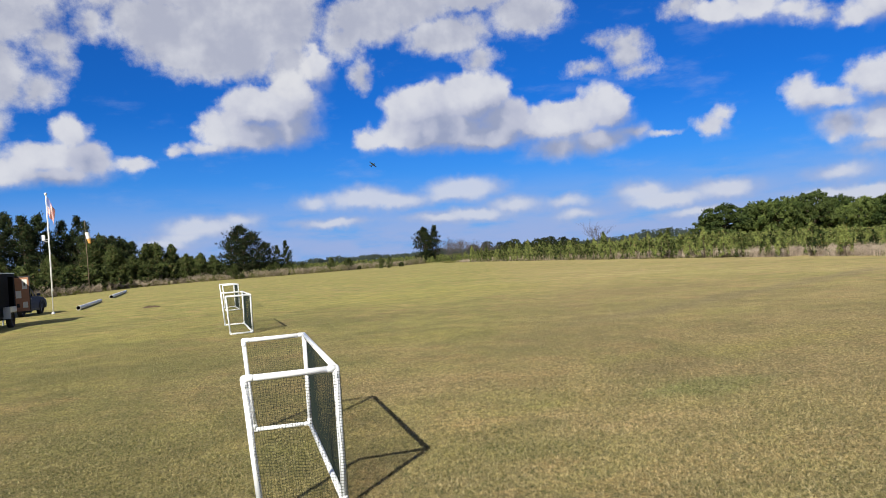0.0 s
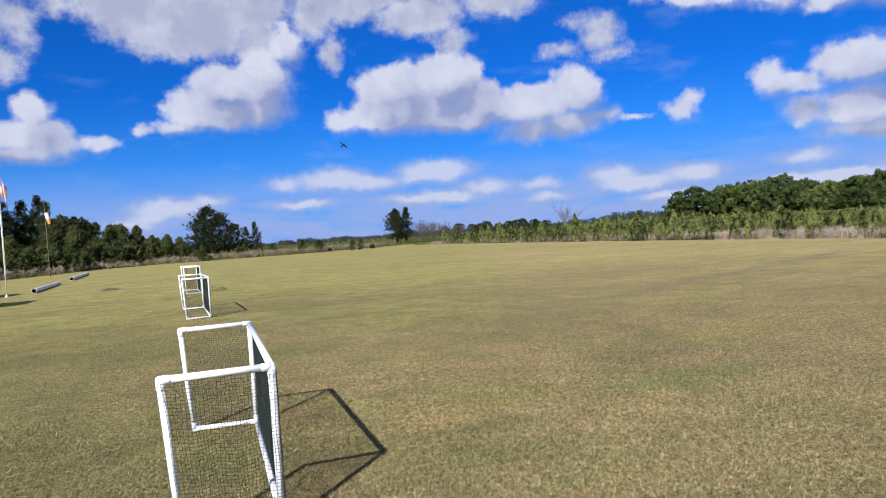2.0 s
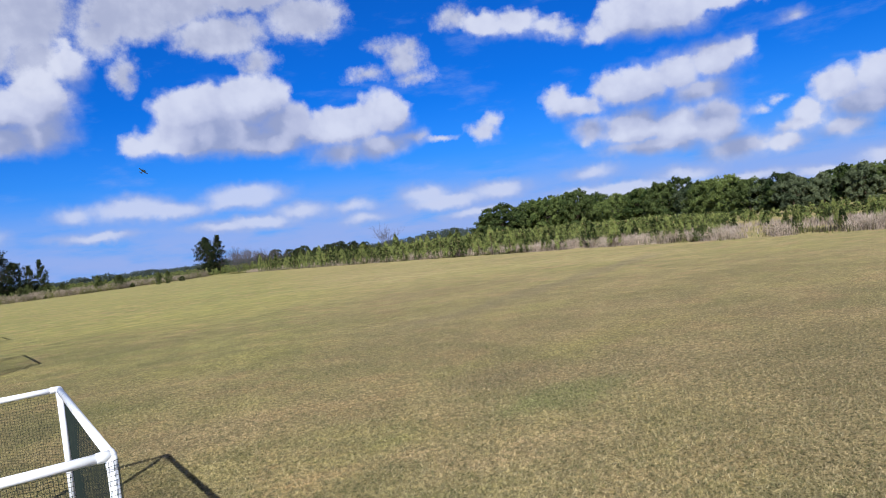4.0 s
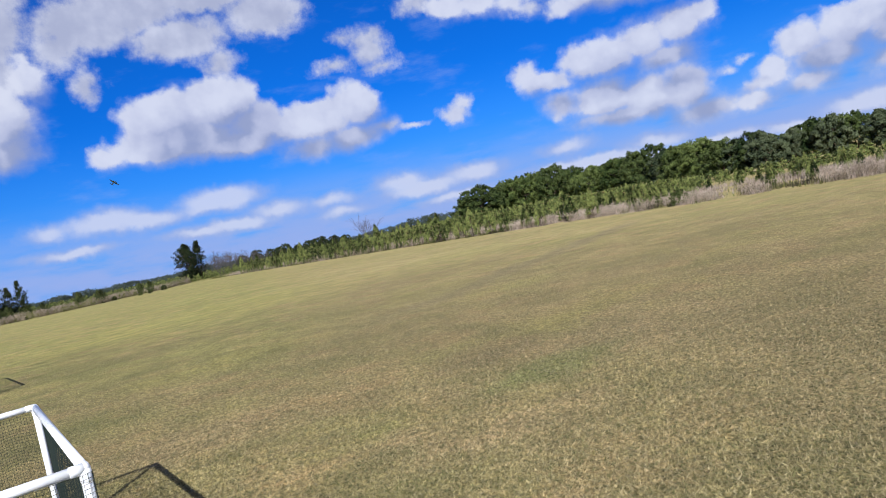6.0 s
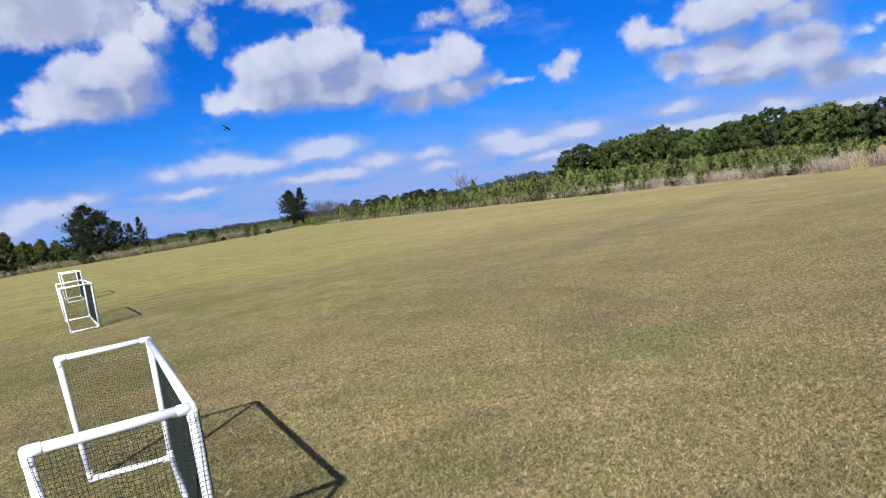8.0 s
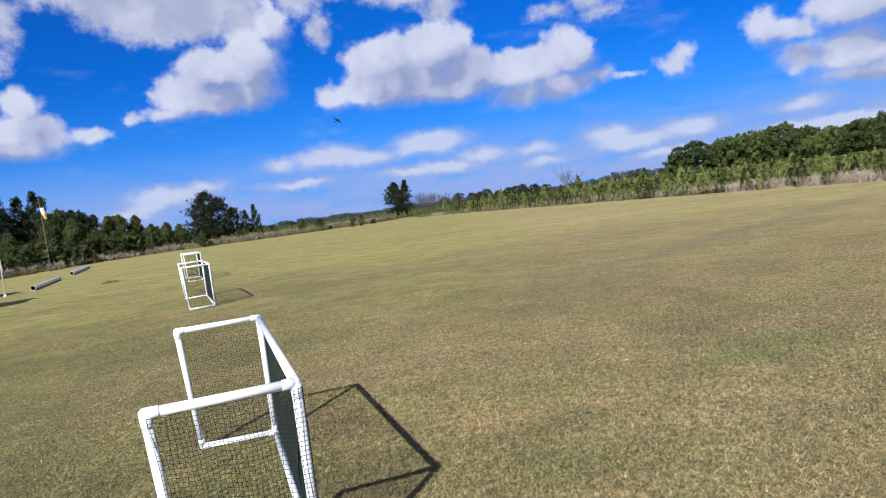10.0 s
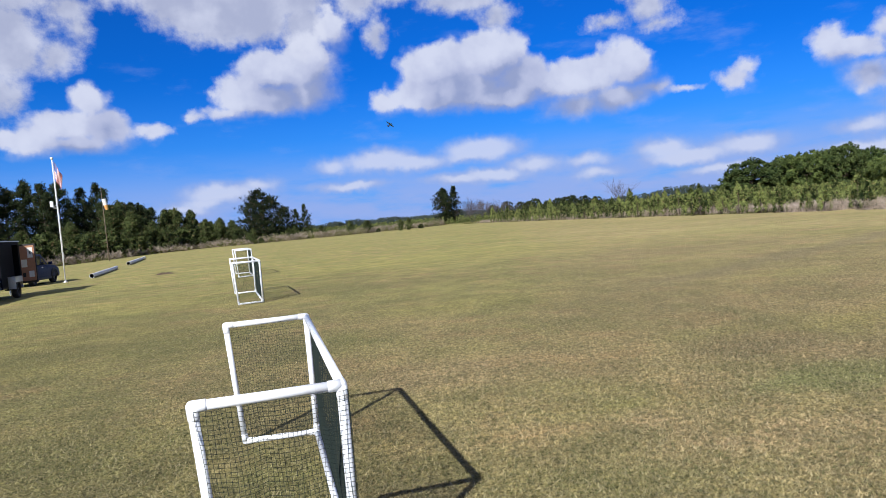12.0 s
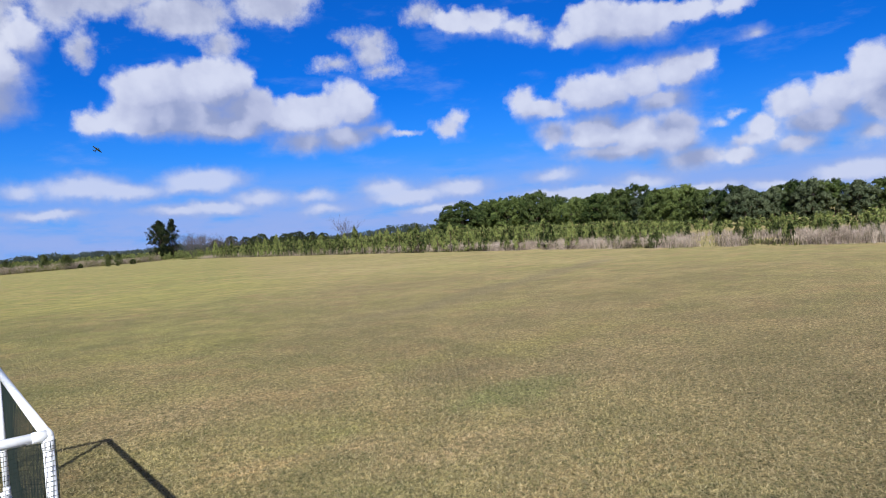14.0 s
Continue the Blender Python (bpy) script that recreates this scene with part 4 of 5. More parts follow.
def stature(x, y):
    """Relative height of the plantation: poorer growth towards the south-east corner."""
    bearing = math.degrees(math.atan2(x + 0.26, y + 2.8))
    return 1.0 if bearing < 37 else max(0.5, 1.0 - (bearing - 37) * 0.024)


for row in range(4):
    y = -6.0
    while y < 118:
        x = edge_x(y) + (1.7 if y < 24 else 0.35) + row * 2.9 + 1.6 * (row > 0) + G.uniform(-.35, .35)
        if not (abs((y - 13.85) - (x - 27.4) * 0.62) < 0.9):
            placed.append((x, y, 1.18 if row == 0 and y > 20 else 0.98))
        y += (2.1 if row == 0 else 2.1) + G.uniform(-.45, .5) + 0.006 * max(y, 0)
for x, y, grown in placed[:297]:
    copy_thing(sapling[G.randrange(3)], pose(x, y, 0, 0, 0, G.uniform(0, 360)) @ Matrix.Diagonal((1, 1, G.uniform(0.9, 1.2), 1)) @ Matrix.Scale(G.uniform(0.74, 1.10) * grown * stature(x, y), 4))


def plantation():
    """The pines further in and further off, past counting."""
    g = np.random.default_rng(81)
    tris = []
    spots = []
    for _ in range(2600):
        y = g.uniform(-25, 150)
        x = edge_x(y) + 12 + g.uniform(0, 1) ** 1.4 * 95
        if abs((y - 13.85) - (x - 27.4) * 0.62) < 0.9 and x < 44:
            continue
        bearing = math.degrees(math.atan2(x + 0.26, y + 2.8))
        if bearing > 46 and math.hypot(x, y + 2.8) > 180 * nearer(bearing):
            continue
        spots.append((x, y, g.uniform(1.2, 2.05) * stature(x, y)))
    for _ in range(900):
        spots.append((g.uniform(-2, 62), g.uniform(151, 200), g.uniform(1.0, 2.1)))
    for x, y, h in spots:
        z = np.linspace(0.15 * h, h * 0.95, 6)
        reach = (0.5 * (1 - z / h) ** 0.9 + 0.04) * h / 1.8
        a = g.uniform(0, 2 * np.pi, (6, 4))
        c = np.stack([x + np.cos(a) * reach[:, None], y + np.sin(a) * reach[:, None], z[:, None] + 0 * a], -1).reshape(-1, 3)
        heart = np.stack([x + 0 * c[:, 0], y + 0 * c[:, 1], c[:, 2] - 0.35], 1)
        close = x < 62 and y < 75
        tris.append(shell(g, c, heart, np.full(len(c), 0.15), 9 if close else 4, 0.16 if close else 0.28, 0.085 if close else 0.16, 0.4))
    ob = new("pine_plantation", soup("pine_plantation", np.concatenate(tris), PINE_LIT))
    return tagged(ob, "dense plantation of young green pines", "trees", kind="stuff")


plantation()


def strip(name, label, mat, spots, h, blades, seed, wide=0.02, spread=0.22):
    """Tufts of long arching blades."""
    g = np.random.default_rng(seed)
    p = np.repeat(np.array(spots, float), blades, 0)
    n = len(p)
    a, L = g.uniform(0, 2 * np.pi, n), h * p[:, 2] * g.uniform(0.45, 1.15, n)
    base = np.stack([p[:, 0] + g.normal(size=n) * spread, p[:, 1] + g.normal(size=n) * spread, np.zeros(n) - 0.01], 1)
    lean = g.uniform(0.05, 0.45, n)
    out = np.stack([np.cos(a) * lean, np.sin(a) * lean, 1 - 0.3 * lean], 1)
    side = np.stack([-np.sin(a + g.normal(size=n)), np.cos(a), 0 * a], 1) * (wide * g.uniform(0.6, 1.4, n))[:, None]
    tip = base + out * L[:, None]
    ob = new(name, soup(name, np.stack([base - side, base + side, tip], 1), mat))
    return tagged(ob, label, "grass", kind="stuff")


def thicket(name, label, mat, spots, h, per, seed, leaf=(0.30, 0.075)):
    """Rounded clumps of fine twigs and dry leaves, denser towards the foot."""
    g = np.random.default_rng(seed)
    centres, radii = [], []
    for x, y, s in spots:
        for f, rad in ((0.22, 0.42), (0.50, 0.36), (0.80, 0.24)):
            centres.append((x + g.normal() * 0.22 * h * s, y + g.normal() * 0.22 * h * s, h * s * f))
            radii.append(h * s * rad)
    tris = leaves(g, centres, radii, per, leaf[0], leaf[1], 0.9, 0.8)
    tris[:, :, 2] = np.maximum(tris[:, :, 2], -0.01)
    ob = new(name, soup(name, tris, mat))
    return tagged(ob, label, "brush", kind="stuff")


def along_edge(count, y0, y1, off0, off1, seed, gap=True):
    q = random.Random(seed)
    spots = []
    while len(spots) < count:
        y = q.uniform(y0, y1)
        x = edge_x(y) + q.uniform(off0, off1)
        if gap and abs((y - 13.85) - (x - 27.4) * 0.62) < 0.80:
            continue
        if noise.noise((x * 0.35, y * 0.30, seed)) > (-0.3 if y > 30 else -0.16):
            spots.append((x, y, q.uniform(0.35, 1.15)))
    return spots


strip("dry_grass", "tall dry pinkish-tan sedge along the edge of the field", SEDGE, along_edge(620, -8, 34, 0.0, 1.9, 91), 0.50, 44, 1, 0.006, 0.24)
strip("dry_grass", "tall dry tan sedge between the young pines", SEDGE, along_edge(1500, 30, 125, 0.7, 3.4, 92), 0.74, 26, 2, 0.014, 0.3)
strip("undergrowth", "low olive and tan undergrowth between the young pines", BRUSH, along_edge(1500, -10, 45, 2.2, 16.0, 98), 0.40, 22, 9, 0.030, 0.5)
strip("brush", "low dark brown brush among the dry sedge", SCRUB, along_edge(230, -8, 60, 0.3, 2.6, 97), 0.50, 40, 8, 0.012, 0.3)
strip("weeds", "low green weeds along the edge of the field", WEED, along_edge(700, -8, 140, 0.0, 3.2, 93), 0.34, 24, 3, 0.016, 0.3)


def plumes():
    """Feathery seed heads over the sedge."""
    g = np.random.default_rng(95)
    spots = [(x, y, 0.36 * s + 0.05) for x, y, s in along_edge(620, -8, 34, 0.0, 1.9, 91) for _ in range(2)]
    spots += [(x, y, 0.42 * s + 0.06) for x, y, s in along_edge(420, 32, 110, 0.7, 2.6, 92)]
    c = np.array(spots) + g.normal(size=(len(spots), 3)) * np.array([0.2, 0.2, 0.05])
    ob = new("sedge_plumes", soup("sedge_plumes", leaves(g, c, 0.17, 22, 0.13, 0.016, 1.2, 0.8), SEDGE))
    return tagged(ob, "pale pinkish feathery seed heads of dry sedge", "grass", kind="stuff")


plumes()
q = random.Random(5)
west_edge = []
for _ in range(3000):
    x = q.uniform(-30, 40)
    y = (124 if x > -12 else 118 - (x + 12) * 0.2) + q.uniform(0, 1) ** 1.5 * 26 + max(0, x - 14) * 0.9
    west_edge.append((x, y, q.uniform(0.45, 1.1) * (1.0 + 0.8 * noise.noise((x * 0.21, y * 0.1, 4)))))
thicket("brush", "dry pinkish-tan grass and brush in front of the pines", BRUSH, west_edge[:1500], 1.05, 13, 4)
thicket("weeds", "green weeds in front of the pines", WEED, west_edge[1500:], 0.80, 9, 5)

# the near bank of brush where the western wood comes closer
BANK = [(-11.6, 128), (-17.5, 113), (-19.4, 97), (-22.5, 84), (-31, 75), (-62, 66)]
bank = []
for (x0, y0), (x1, y1) in zip(BANK, BANK[1:]):
    run = math.hypot(x1 - x0, y1 - y0)
    for _ in range(int(run * 11)):
        f, o = q.random(), q.uniform(0.0, 1.0)
        bank.append((x0 + (x1 - x0) * f - (y0 - y1) / run * o * 7.0, y0 + (y1 - y0) * f + (x0 - x1) / run * o * 7.0, (0.35 + 0.65 * o) * q.uniform(0.6, 1.2)))
thicket("brush", "tall dry pinkish-tan brush at the foot of the western pines", BRUSH, bank[::2], 1.75, 26, 14)
thicket("weeds", "rank green weeds at the foot of the western pines", WEED, bank[1::2], 0.95, 20, 15)
for az_, dist, h in [(-21.0, 92, 3.0), (-18.6, 90, 2.4), (-16.4, 93, 3.2), (-14.6, 97, 2.3), (-13.0, 104, 3.6), (-11.2, 112, 4.2), (-9.4, 118, 3.0), (-15.6, 99, 4.0), (-12.2, 110, 2.2)]:
    copy_thing(bush, stand(az_, dist, G.uniform(0, 360), h / 4.0))
for _ in range(15):
    az_ = G.uniform(-7.0, 13.5)
    copy_thing(bush, stand(az_, G.uniform(126, 150), G.uniform(0, 360), G.uniform(0.5, 1.5) / 4.0))
    az_ = G.uniform(-4.0, 13.5)
    copy_thing(front, stand(az_, G.uniform(127, 150), G.uniform(0, 360), G.uniform(1.3, 2.9) / 8.6 * 0.8, 1.25))
copy_thing(bush, pose(29.1, 17.6, 0, 0, 0, 40) @ Matrix.Scale(0.19, 4))

# ---- vehicles ----
BLACK = plain("black_trailer_skin", (0.008, 0.009, 0.012), 0.6, grime=0.0, scale=2.0, spec=0.03)
INSIDE = plain("dark_plywood", (0.014, 0.012, 0.012), 0.9, grime=0.3)
RAMP = plain("worn_ramp_board", (0.060, 0.064, 0.078), 0.8, grime=0.4, scale=4.0)
ALU = plain("aluminium", (0.62, 0.63, 0.64), 0.35, 0.85, grime=0.2)
WHITE = plain("white_plastic", (0.78, 0.78, 0.77), 0.45, grime=0.15)
CORK = plain("orange_board", (0.36, 0.18, 0.11), 0.8, grime=0.3, scale=9.0)
PAPER = plain("paper", (0.70, 0.69, 0.66), 0.8, grime=0.15)
RUBBER = plain("tyre_rubber", (0.018, 0.018, 0.018), 0.85, grime=0.3)
RED = plain("red_lens", (0.40, 0.02, 0.02), 0.25, grime=0.05)
BLUE = plain("blue_plastic", (0.07, 0.12, 0.36), 0.5, grime=0.2)
CARPAINT = plain("dark_blue_car_paint", (0.006, 0.016, 0.062), 0.5, 0.0, grime=0.03, scale=1.5, spec=0.10)
GLASS = plain("tinted_car_glass", (0.012, 0.016, 0.022), 0.06, grime=0.0, spec=0.8)
DARK = plain("black_trim", (0.015, 0.015, 0.016), 0.6, grime=0.2)
LAMP = plain("clear_lens", (0.55, 0.57, 0.60), 0.12, grime=0.05)


def wheel(parent, x, y, r, wide, rim_mat):
    """Wheel in the yz plane: tyre with rounded shoulders, rim with five spokes."""
    prof = [(-wide / 2, r * 0.66), (-wide / 2, r * 0.90), (-wide * 0.36, r), (wide * 0.36, r), (wide / 2, r * 0.90), (wide / 2, r * 0.66)]
    seg, verts, faces = 24, [], []
    for k in range(seg):
        a = 2 * math.pi * k / seg
        verts += [(x + px, y + pr * math.cos(a), r + pr * math.sin(a)) for px, pr in prof]
    n = len(prof)
    for k in range(seg):
        for j in range(n):
            a, b = k * n + j, ((k + 1) % seg) * n + j
            faces.append((a, k * n + (j + 1) % n, ((k + 1) % seg) * n + (j + 1) % n, b))
    w = part("wheel", tube([(x - wide * 0.3, y, r), (x + wide * 0.3, y, r)], r * 0.2, 12), DARK, parent, smooth=True)
    part("tyre", (verts, faces), RUBBER, w, smooth=True)
    bits = [tube([(x - wide * 0.40, y, r), (x + wide * 0.40, y, r)], r * 0.16, 10)]
    for k in range(5):
        a = 2 * math.pi * k / 5
        bits.append(tube([(x, y, r), (x, y + r * 0.66 * math.cos(a), r + r * 0.66 * math.sin(a))], [r * 0.12, r * 0.09], 6))
    ring = [(x, y + r * 0.63 * math.cos(t * 0.2618), r + r * 0.63 * math.sin(t * 0.2618)) for t in range(25)]
    bits.append(tube(ring, r * 0.06, 6, False))
    part("rim", join(*bits), rim_mat, w, smooth=True)


def trailer(m):
    ob = thing("cargo_trailer", m, "black enclosed cargo trailer with rear ramp down and side door open", "trailer")
    w, L, z0, z1, t = 0.72, 2.5, 0.46, 2.12, 0.035
    part("floor", box(-w, 0, z0 - 0.06, w, L, z0), INSIDE, ob)
    part("side_wall", box(-w, 0, z0, -w + t, L, z1, 0.006), BLACK, ob)
    part("front_wall", box(-w + t, L - t, z0, w - t, L, z1, 0.006), BLACK, ob)
    bm = box(w - t, 0, z0, w, 1.55, z1)
    box(w - t, 2.30, z0, w, L, z1, bm=bm)
    box(w - t, 1.55, z1 - 0.12, w, 2.30, z1, bm=bm)
    part("side_wall", bm, BLACK, ob, "black wall with a door opening")
    part("roof", box(-w - 0.02, -0.02, z1, w + 0.02, L + 0.02, z1 + 0.035, 0.012), ALU, ob, "pale metal roof with edge trim")
    fr = box(-w - 0.012, -0.03, z0 - 0.08, -w + 0.05, 0.0, z1)
    box(w - 0.05, -0.03, z0 - 0.08, w + 0.012, 0.0, z1, bm=fr)
    box(-w + 0.05, -0.03, z1 - 0.09, w - 0.05, 0.0, z1, bm=fr)
    part("rear_frame", fr, BLACK, ob, "black door surround")
    for x in (-0.35, 0.35):
        part("marker_light", box(x - 0.05, -0.045, z1 - 0.065, x + 0.05, -0.031, z1 - 0.03, 0.004), RED, ob)
    vent = box(-0.26, 0.80, z1 + 0.036, 0.26, 1.40, z1 + 0.27, 0.07)
    part("roof_vent", vent, WHITE, ob, "white plastic roof vent cover")
    rp = bmesh.new()
    a = [(-w + 0.03, -0.04, z0 + 0.01), (w - 0.03, -0.04, z0 + 0.01), (w - 0.03, -1.62, 0.02), (-w + 0.03, -1.62, 0.02)]
    vs = [rp.verts.new(p) for p in a] + [rp.verts.new((p[0], p[1] - 0.01, p[2] - 0.045 if p[2] > 0.1 else 0.0)) for p in a]
    for f in ((0, 3, 2, 1), (4, 5, 6, 7), (0, 1, 5, 4), (1, 2, 6, 5), (2, 3, 7, 6), (3, 0, 4, 7)):
        rp.faces.new([vs[i] for i in f])
    part("ramp_door", rp, RAMP, ob, "grey worn loading ramp lowered to the grass")
    # open side door with boards and papers on its inner face
    door = part("side_door", box(w + 0.01, 2.28, z0 + 0.02, w + 0.60, 2.32, z1 - 0.12, 0.01), DARK, ob)
    part("notice_board", box(w + 0.06, 2.262, z0 + 0.10, w + 0.56, 2.276, z1 - 0.18), CORK, door, "orange-brown board")
    for x, z, a, b in ((0.32, 1.66, 0.18, 0.40), (0.08, 1.25, 0.20, 0.30), (0.32, 0.82, 0.18, 0.24), (0.10, 0.80, 0.10, 0.16), (0.38, 1.66, 0.06, 0.14)):
        part("notice", box(w + x, 2.252, z - b / 2, w + x + a, 2.259, z + b / 2), PAPER if a > 0.15 else DARK, door)
    for y in (1.10,):
        for x in (-w - 0.12, w + 0.12):
            wheel(ob, x, y, 0.33, 0.19, DARK)
            s = 1 if x > 0 else -1
            x0, x1 = (w + 0.004, w + 0.25) if s > 0 else (-w - 0.25, -w - 0.004)
            fender = part("fender", box(x0, y - 0.46, 0.78, x1, y + 0.46, 0.81, 0.008), ALU, ob, "square bright metal wheel fender")
            part("fender_front", box(x0, y - 0.46, 0.36, x1, y - 0.435, 0.779), ALU, fender)
            part("fender_back", box(x0, y + 0.435, 0.36, x1, y + 0.46, 0.779), ALU, fender)
            edge = x1 if s > 0 else x0
            part("fender_skirt", box(edge - 0.012, y - 0.43, 0.60, edge + 0.002, y + 0.43, 0.779), ALU, fender)
            part("axle_stub", tube([(s * (w - 0.25), y, 0.33), (x, y, 0.33)], 0.03, 8), DARK, ob)
    part("tongue", join(tube([(-0.5, L, z0 - 0.04), (0, L + 1.1, z0 - 0.02)], 0.04, 6), tube([(0.5, L, z0 - 0.04), (0, L + 1.1, z0 - 0.02)], 0.04, 6)), DARK, ob)
    part("tongue_jack", tube([(0, L + 0.9, 0.0), (0, L + 0.9, 0.85)], 0.035, 8), ALU, ob)
    for x in (-0.16, 0.16):
        part("chassis_beam", box(x - 0.03, 0.02, z0 - 0.14, x + 0.03, L, z0 - 0.061), DARK, ob)
    # gear rack inside
    rack = box(-w + 0.05, 1.5, 0.98, w - 0.1, 1.54, 1.02)
    part("rack_rail", rack, ALU, ob, "pale cross rail")
    part("rack_rail", box(-w + 0.1, 1.2, 0.64, w - 0.2, 1.24, 0.67), ALU, ob)
    g = random.Random(8)
    for x in (-0.42, -0.24, -0.05, 0.16, 0.36, 0.50):
        h = g.uniform(0.5, 0.8)
        part("hanging_gear", tube([(x, 1.47, 1.0), (x + g.uniform(-.05, .05), 1.45, 1.0 + h)], [0.03, 0.018], 8), ALU if g.random() < 0.6 else BLUE, ob, smooth=True)
    part("gear_box", box(-0.2, 1.3, z0 + 0.001, 0.35, 1.8, z0 + 0.16, 0.01), DARK, ob)
    return ob


trailer(pose(-10.18, 24.9, 0, 0, 0, 2.5))

def car(m):
    """Compact SUV, front towards +y."""
    ob = thing("suv", m, "dark blue compact SUV parked on the grass behind the trailer", "car")
    side = [(-2.15, 0.32), (-2.20, 0.62), (-2.14, 0.92), (-1.9, 0.98), (1.0, 0.99), (1.75, 0.90), (2.12, 0.74), (2.20, 0.50), (2.12, 0.30)]
    top = [(-2.05, 0.96), (-1.82, 1.36), (-1.55, 1.53), (-0.6, 1.60), (0.15, 1.55), (1.02, 1.00)]

    def hull(profile, half, bevel):
        bm = bmesh.new()
        ring = [[bm.verts.new((s * half, y, z)) for y, z in profile] for s in (-1, 1)]
        bm.faces.new(ring[0])
        bm.faces.new(ring[1][::-1])
        n = len(profile)
        for k in range(n):
            bm.faces.new((ring[0][k], ring[1][k], ring[1][(k + 1) % n], ring[0][(k + 1) % n]))
        bmesh.ops.recalc_face_normals(bm, faces=bm.faces)
        bmesh.ops.bevel(bm, geom=list(bm.edges), offset=bevel, segments=3, affect="EDGES", profile=0.6)
        return bm

    part("body", hull(side, 0.92, 0.07), CARPAINT, ob, smooth=True)
    cab = hull(top, 0.80, 0.08)
    part("cabin", cab, CARPAINT, ob, smooth=True)
    for s in (-1, 1):
        for y0, y1, zt in ((-1.72, -0.92, 1.44), (-0.85, -0.02, 1.47), (0.05, 0.62, 1.36)):
            bm = bmesh.new()
            a = [(s * 0.806, y0, 1.03), (s * 0.806, y1, 1.03), (s * 0.806, y1 - (0.34 if y0 > 0 else 0.02), zt), (s * 0.806, y0 + (0.16 if y0 < -1.5 else 0.02), zt)]
            b = [bm.verts.new(p) for p in a] + [bm.verts.new((p[0] - s * 0.012, p[1], p[2])) for p in a]
            for f in ((0, 1, 2, 3), (7, 6, 5, 4), (0, 4, 5, 1), (1, 5, 6, 2), (2, 6, 7, 3), (3, 7, 4, 0)):
                bm.faces.new([b[i] for i in f])
            bmesh.ops.recalc_face_normals(bm, faces=bm.faces)
            part("side_window", bm, GLASS, ob)
        part("door_mirror", box(min(s * 0.93, s * 1.10), 0.62, 1.00, max(s * 0.93, s * 1.10), 0.74, 1.14, 0.03), CARPAINT, ob, smooth=True)
        part("headlight", box(min(s * 0.50, s * 0.88), 2.02, 0.66, max(s * 0.50, s * 0.88), 2.17, 0.80, 0.03), LAMP, ob)
        part("tail_light", box(min(s * 0.66, s * 0.90), -2.21, 0.78, max(s * 0.66, s * 0.90), -2.10, 0.96, 0.02), RED, ob)
        part("sill", box(min(s * 0.86, s * 0.93), -0.95, 0.24, max(s * 0.86, s * 0.93), 0.95, 0.36, 0.02), DARK, ob)
        part("door_handle", box(min(s * 0.925, s * 0.945), -0.30, 0.86, max(s * 0.925, s * 0.945), -0.12, 0.89, 0.006), ALU, ob)
        for y in (-1.32, 1.36):
            wheel(ob, s * 0.82, y, 0.34, 0.22, ALU)
            arch = [(s * 0.925, y + 0.42 * math.cos(math.pi * k / 10), 0.34 + 0.42 * math.sin(math.pi * k / 10)) for k in range(11)]
            part("wheel_arch", tube(arch, 0.035, 6), DARK, ob, smooth=True)
    for y0, z0, y1, z1 in ((0.26, 1.50, 0.98, 1.04), (-2.03, 1.04, -1.84, 1.34)):
        bm = bmesh.new()
        k = 0.03 if y0 > 0 else -0.03
        a = [(-0.68, y0 + k, z0 + 0.03), (0.68, y0 + k, z0 + 0.03), (0.72, y1 + k, z1 + 0.03), (-0.72, y1 + k, z1 + 0.03)]
        b = [bm.verts.new(p) for p in a] + [bm.verts.new((p[0], p[1], p[2] - 0.02)) for p in a]
        for f in ((0, 1, 2, 3), (7, 6, 5, 4), (0, 4, 5, 1), (1, 5, 6, 2), (2, 6, 7, 3), (3, 7, 4, 0)):
            bm.faces.new([b[i] for i in f])
        bmesh.ops.recalc_face_normals(bm, faces=bm.faces)
        part("windscreen" if y0 > 0 else "rear_window", bm, GLASS, ob)
    part("front_bumper", box(-0.80, 2.10, 0.30, 0.80, 2.24, 0.52, 0.04), DARK, ob)
    part("rear_bumper", box(-0.80, -2.26, 0.34, 0.80, -2.12, 0.60, 0.04), DARK, ob)
    return ob


car(pose(-12.30, 36.7, 0, 0, 0, -4))


# ---- unseen canopy beside the trailer, added to cast the shade over the ramp ----
CANVAS = plain("dark_canvas", (0.035, 0.038, 0.045), 0.9, grime=0.25, scale=1.5)


def canopy(x0, y0, x1, y1, eave, ridge):
    """A square tent roof with a short valance on four legs."""
    cx, cy = (x0 + x1) / 2, (y0 + y1) / 2
    ob = thing("canopy_tent", pose(cx, cy, 0), "unseen dark canvas canopy on four black legs, added to shade the trailer ramp", "canopy")
    a, b, t = (x1 - x0) / 2, (y1 - y0) / 2, 0.012
    rim = [(-a, -b), (a, -b), (a, b), (-a, b)]
    verts = [(x, y, eave) for x, y in rim] + [(x, y, eave + t) for x, y in rim] + [(0, 0, ridge), (0, 0, ridge + t)]
    faces = []
    for k in range(4):
        n_ = (k + 1) % 4
        faces += [(n_, k, 8), (4 + k, 4 + n_, 9), (k, n_, 4 + n_, 4 + k)]
    part("canopy_roof", (verts, faces), CANVAS, ob)
    for x, y, u, v in ((0, -b, a, 0.006), (0, b, a, 0.006), (-a, 0, 0.006, b), (a, 0, 0.006, b)):
        part("valance", box(x - u, y - v, eave - 0.22, x + u, y + v, eave - 0.003), CANVAS, ob)
    for x, y in rim:
        x, y = x * 0.98, y * 0.98
        part("leg", tube([(x, y, -0.01), (x, y, eave)], 0.02, 8), DARK, ob)
    return ob


canopy(-16.6, 16.2, -10.9, 23.7, 2.35, 3.1)

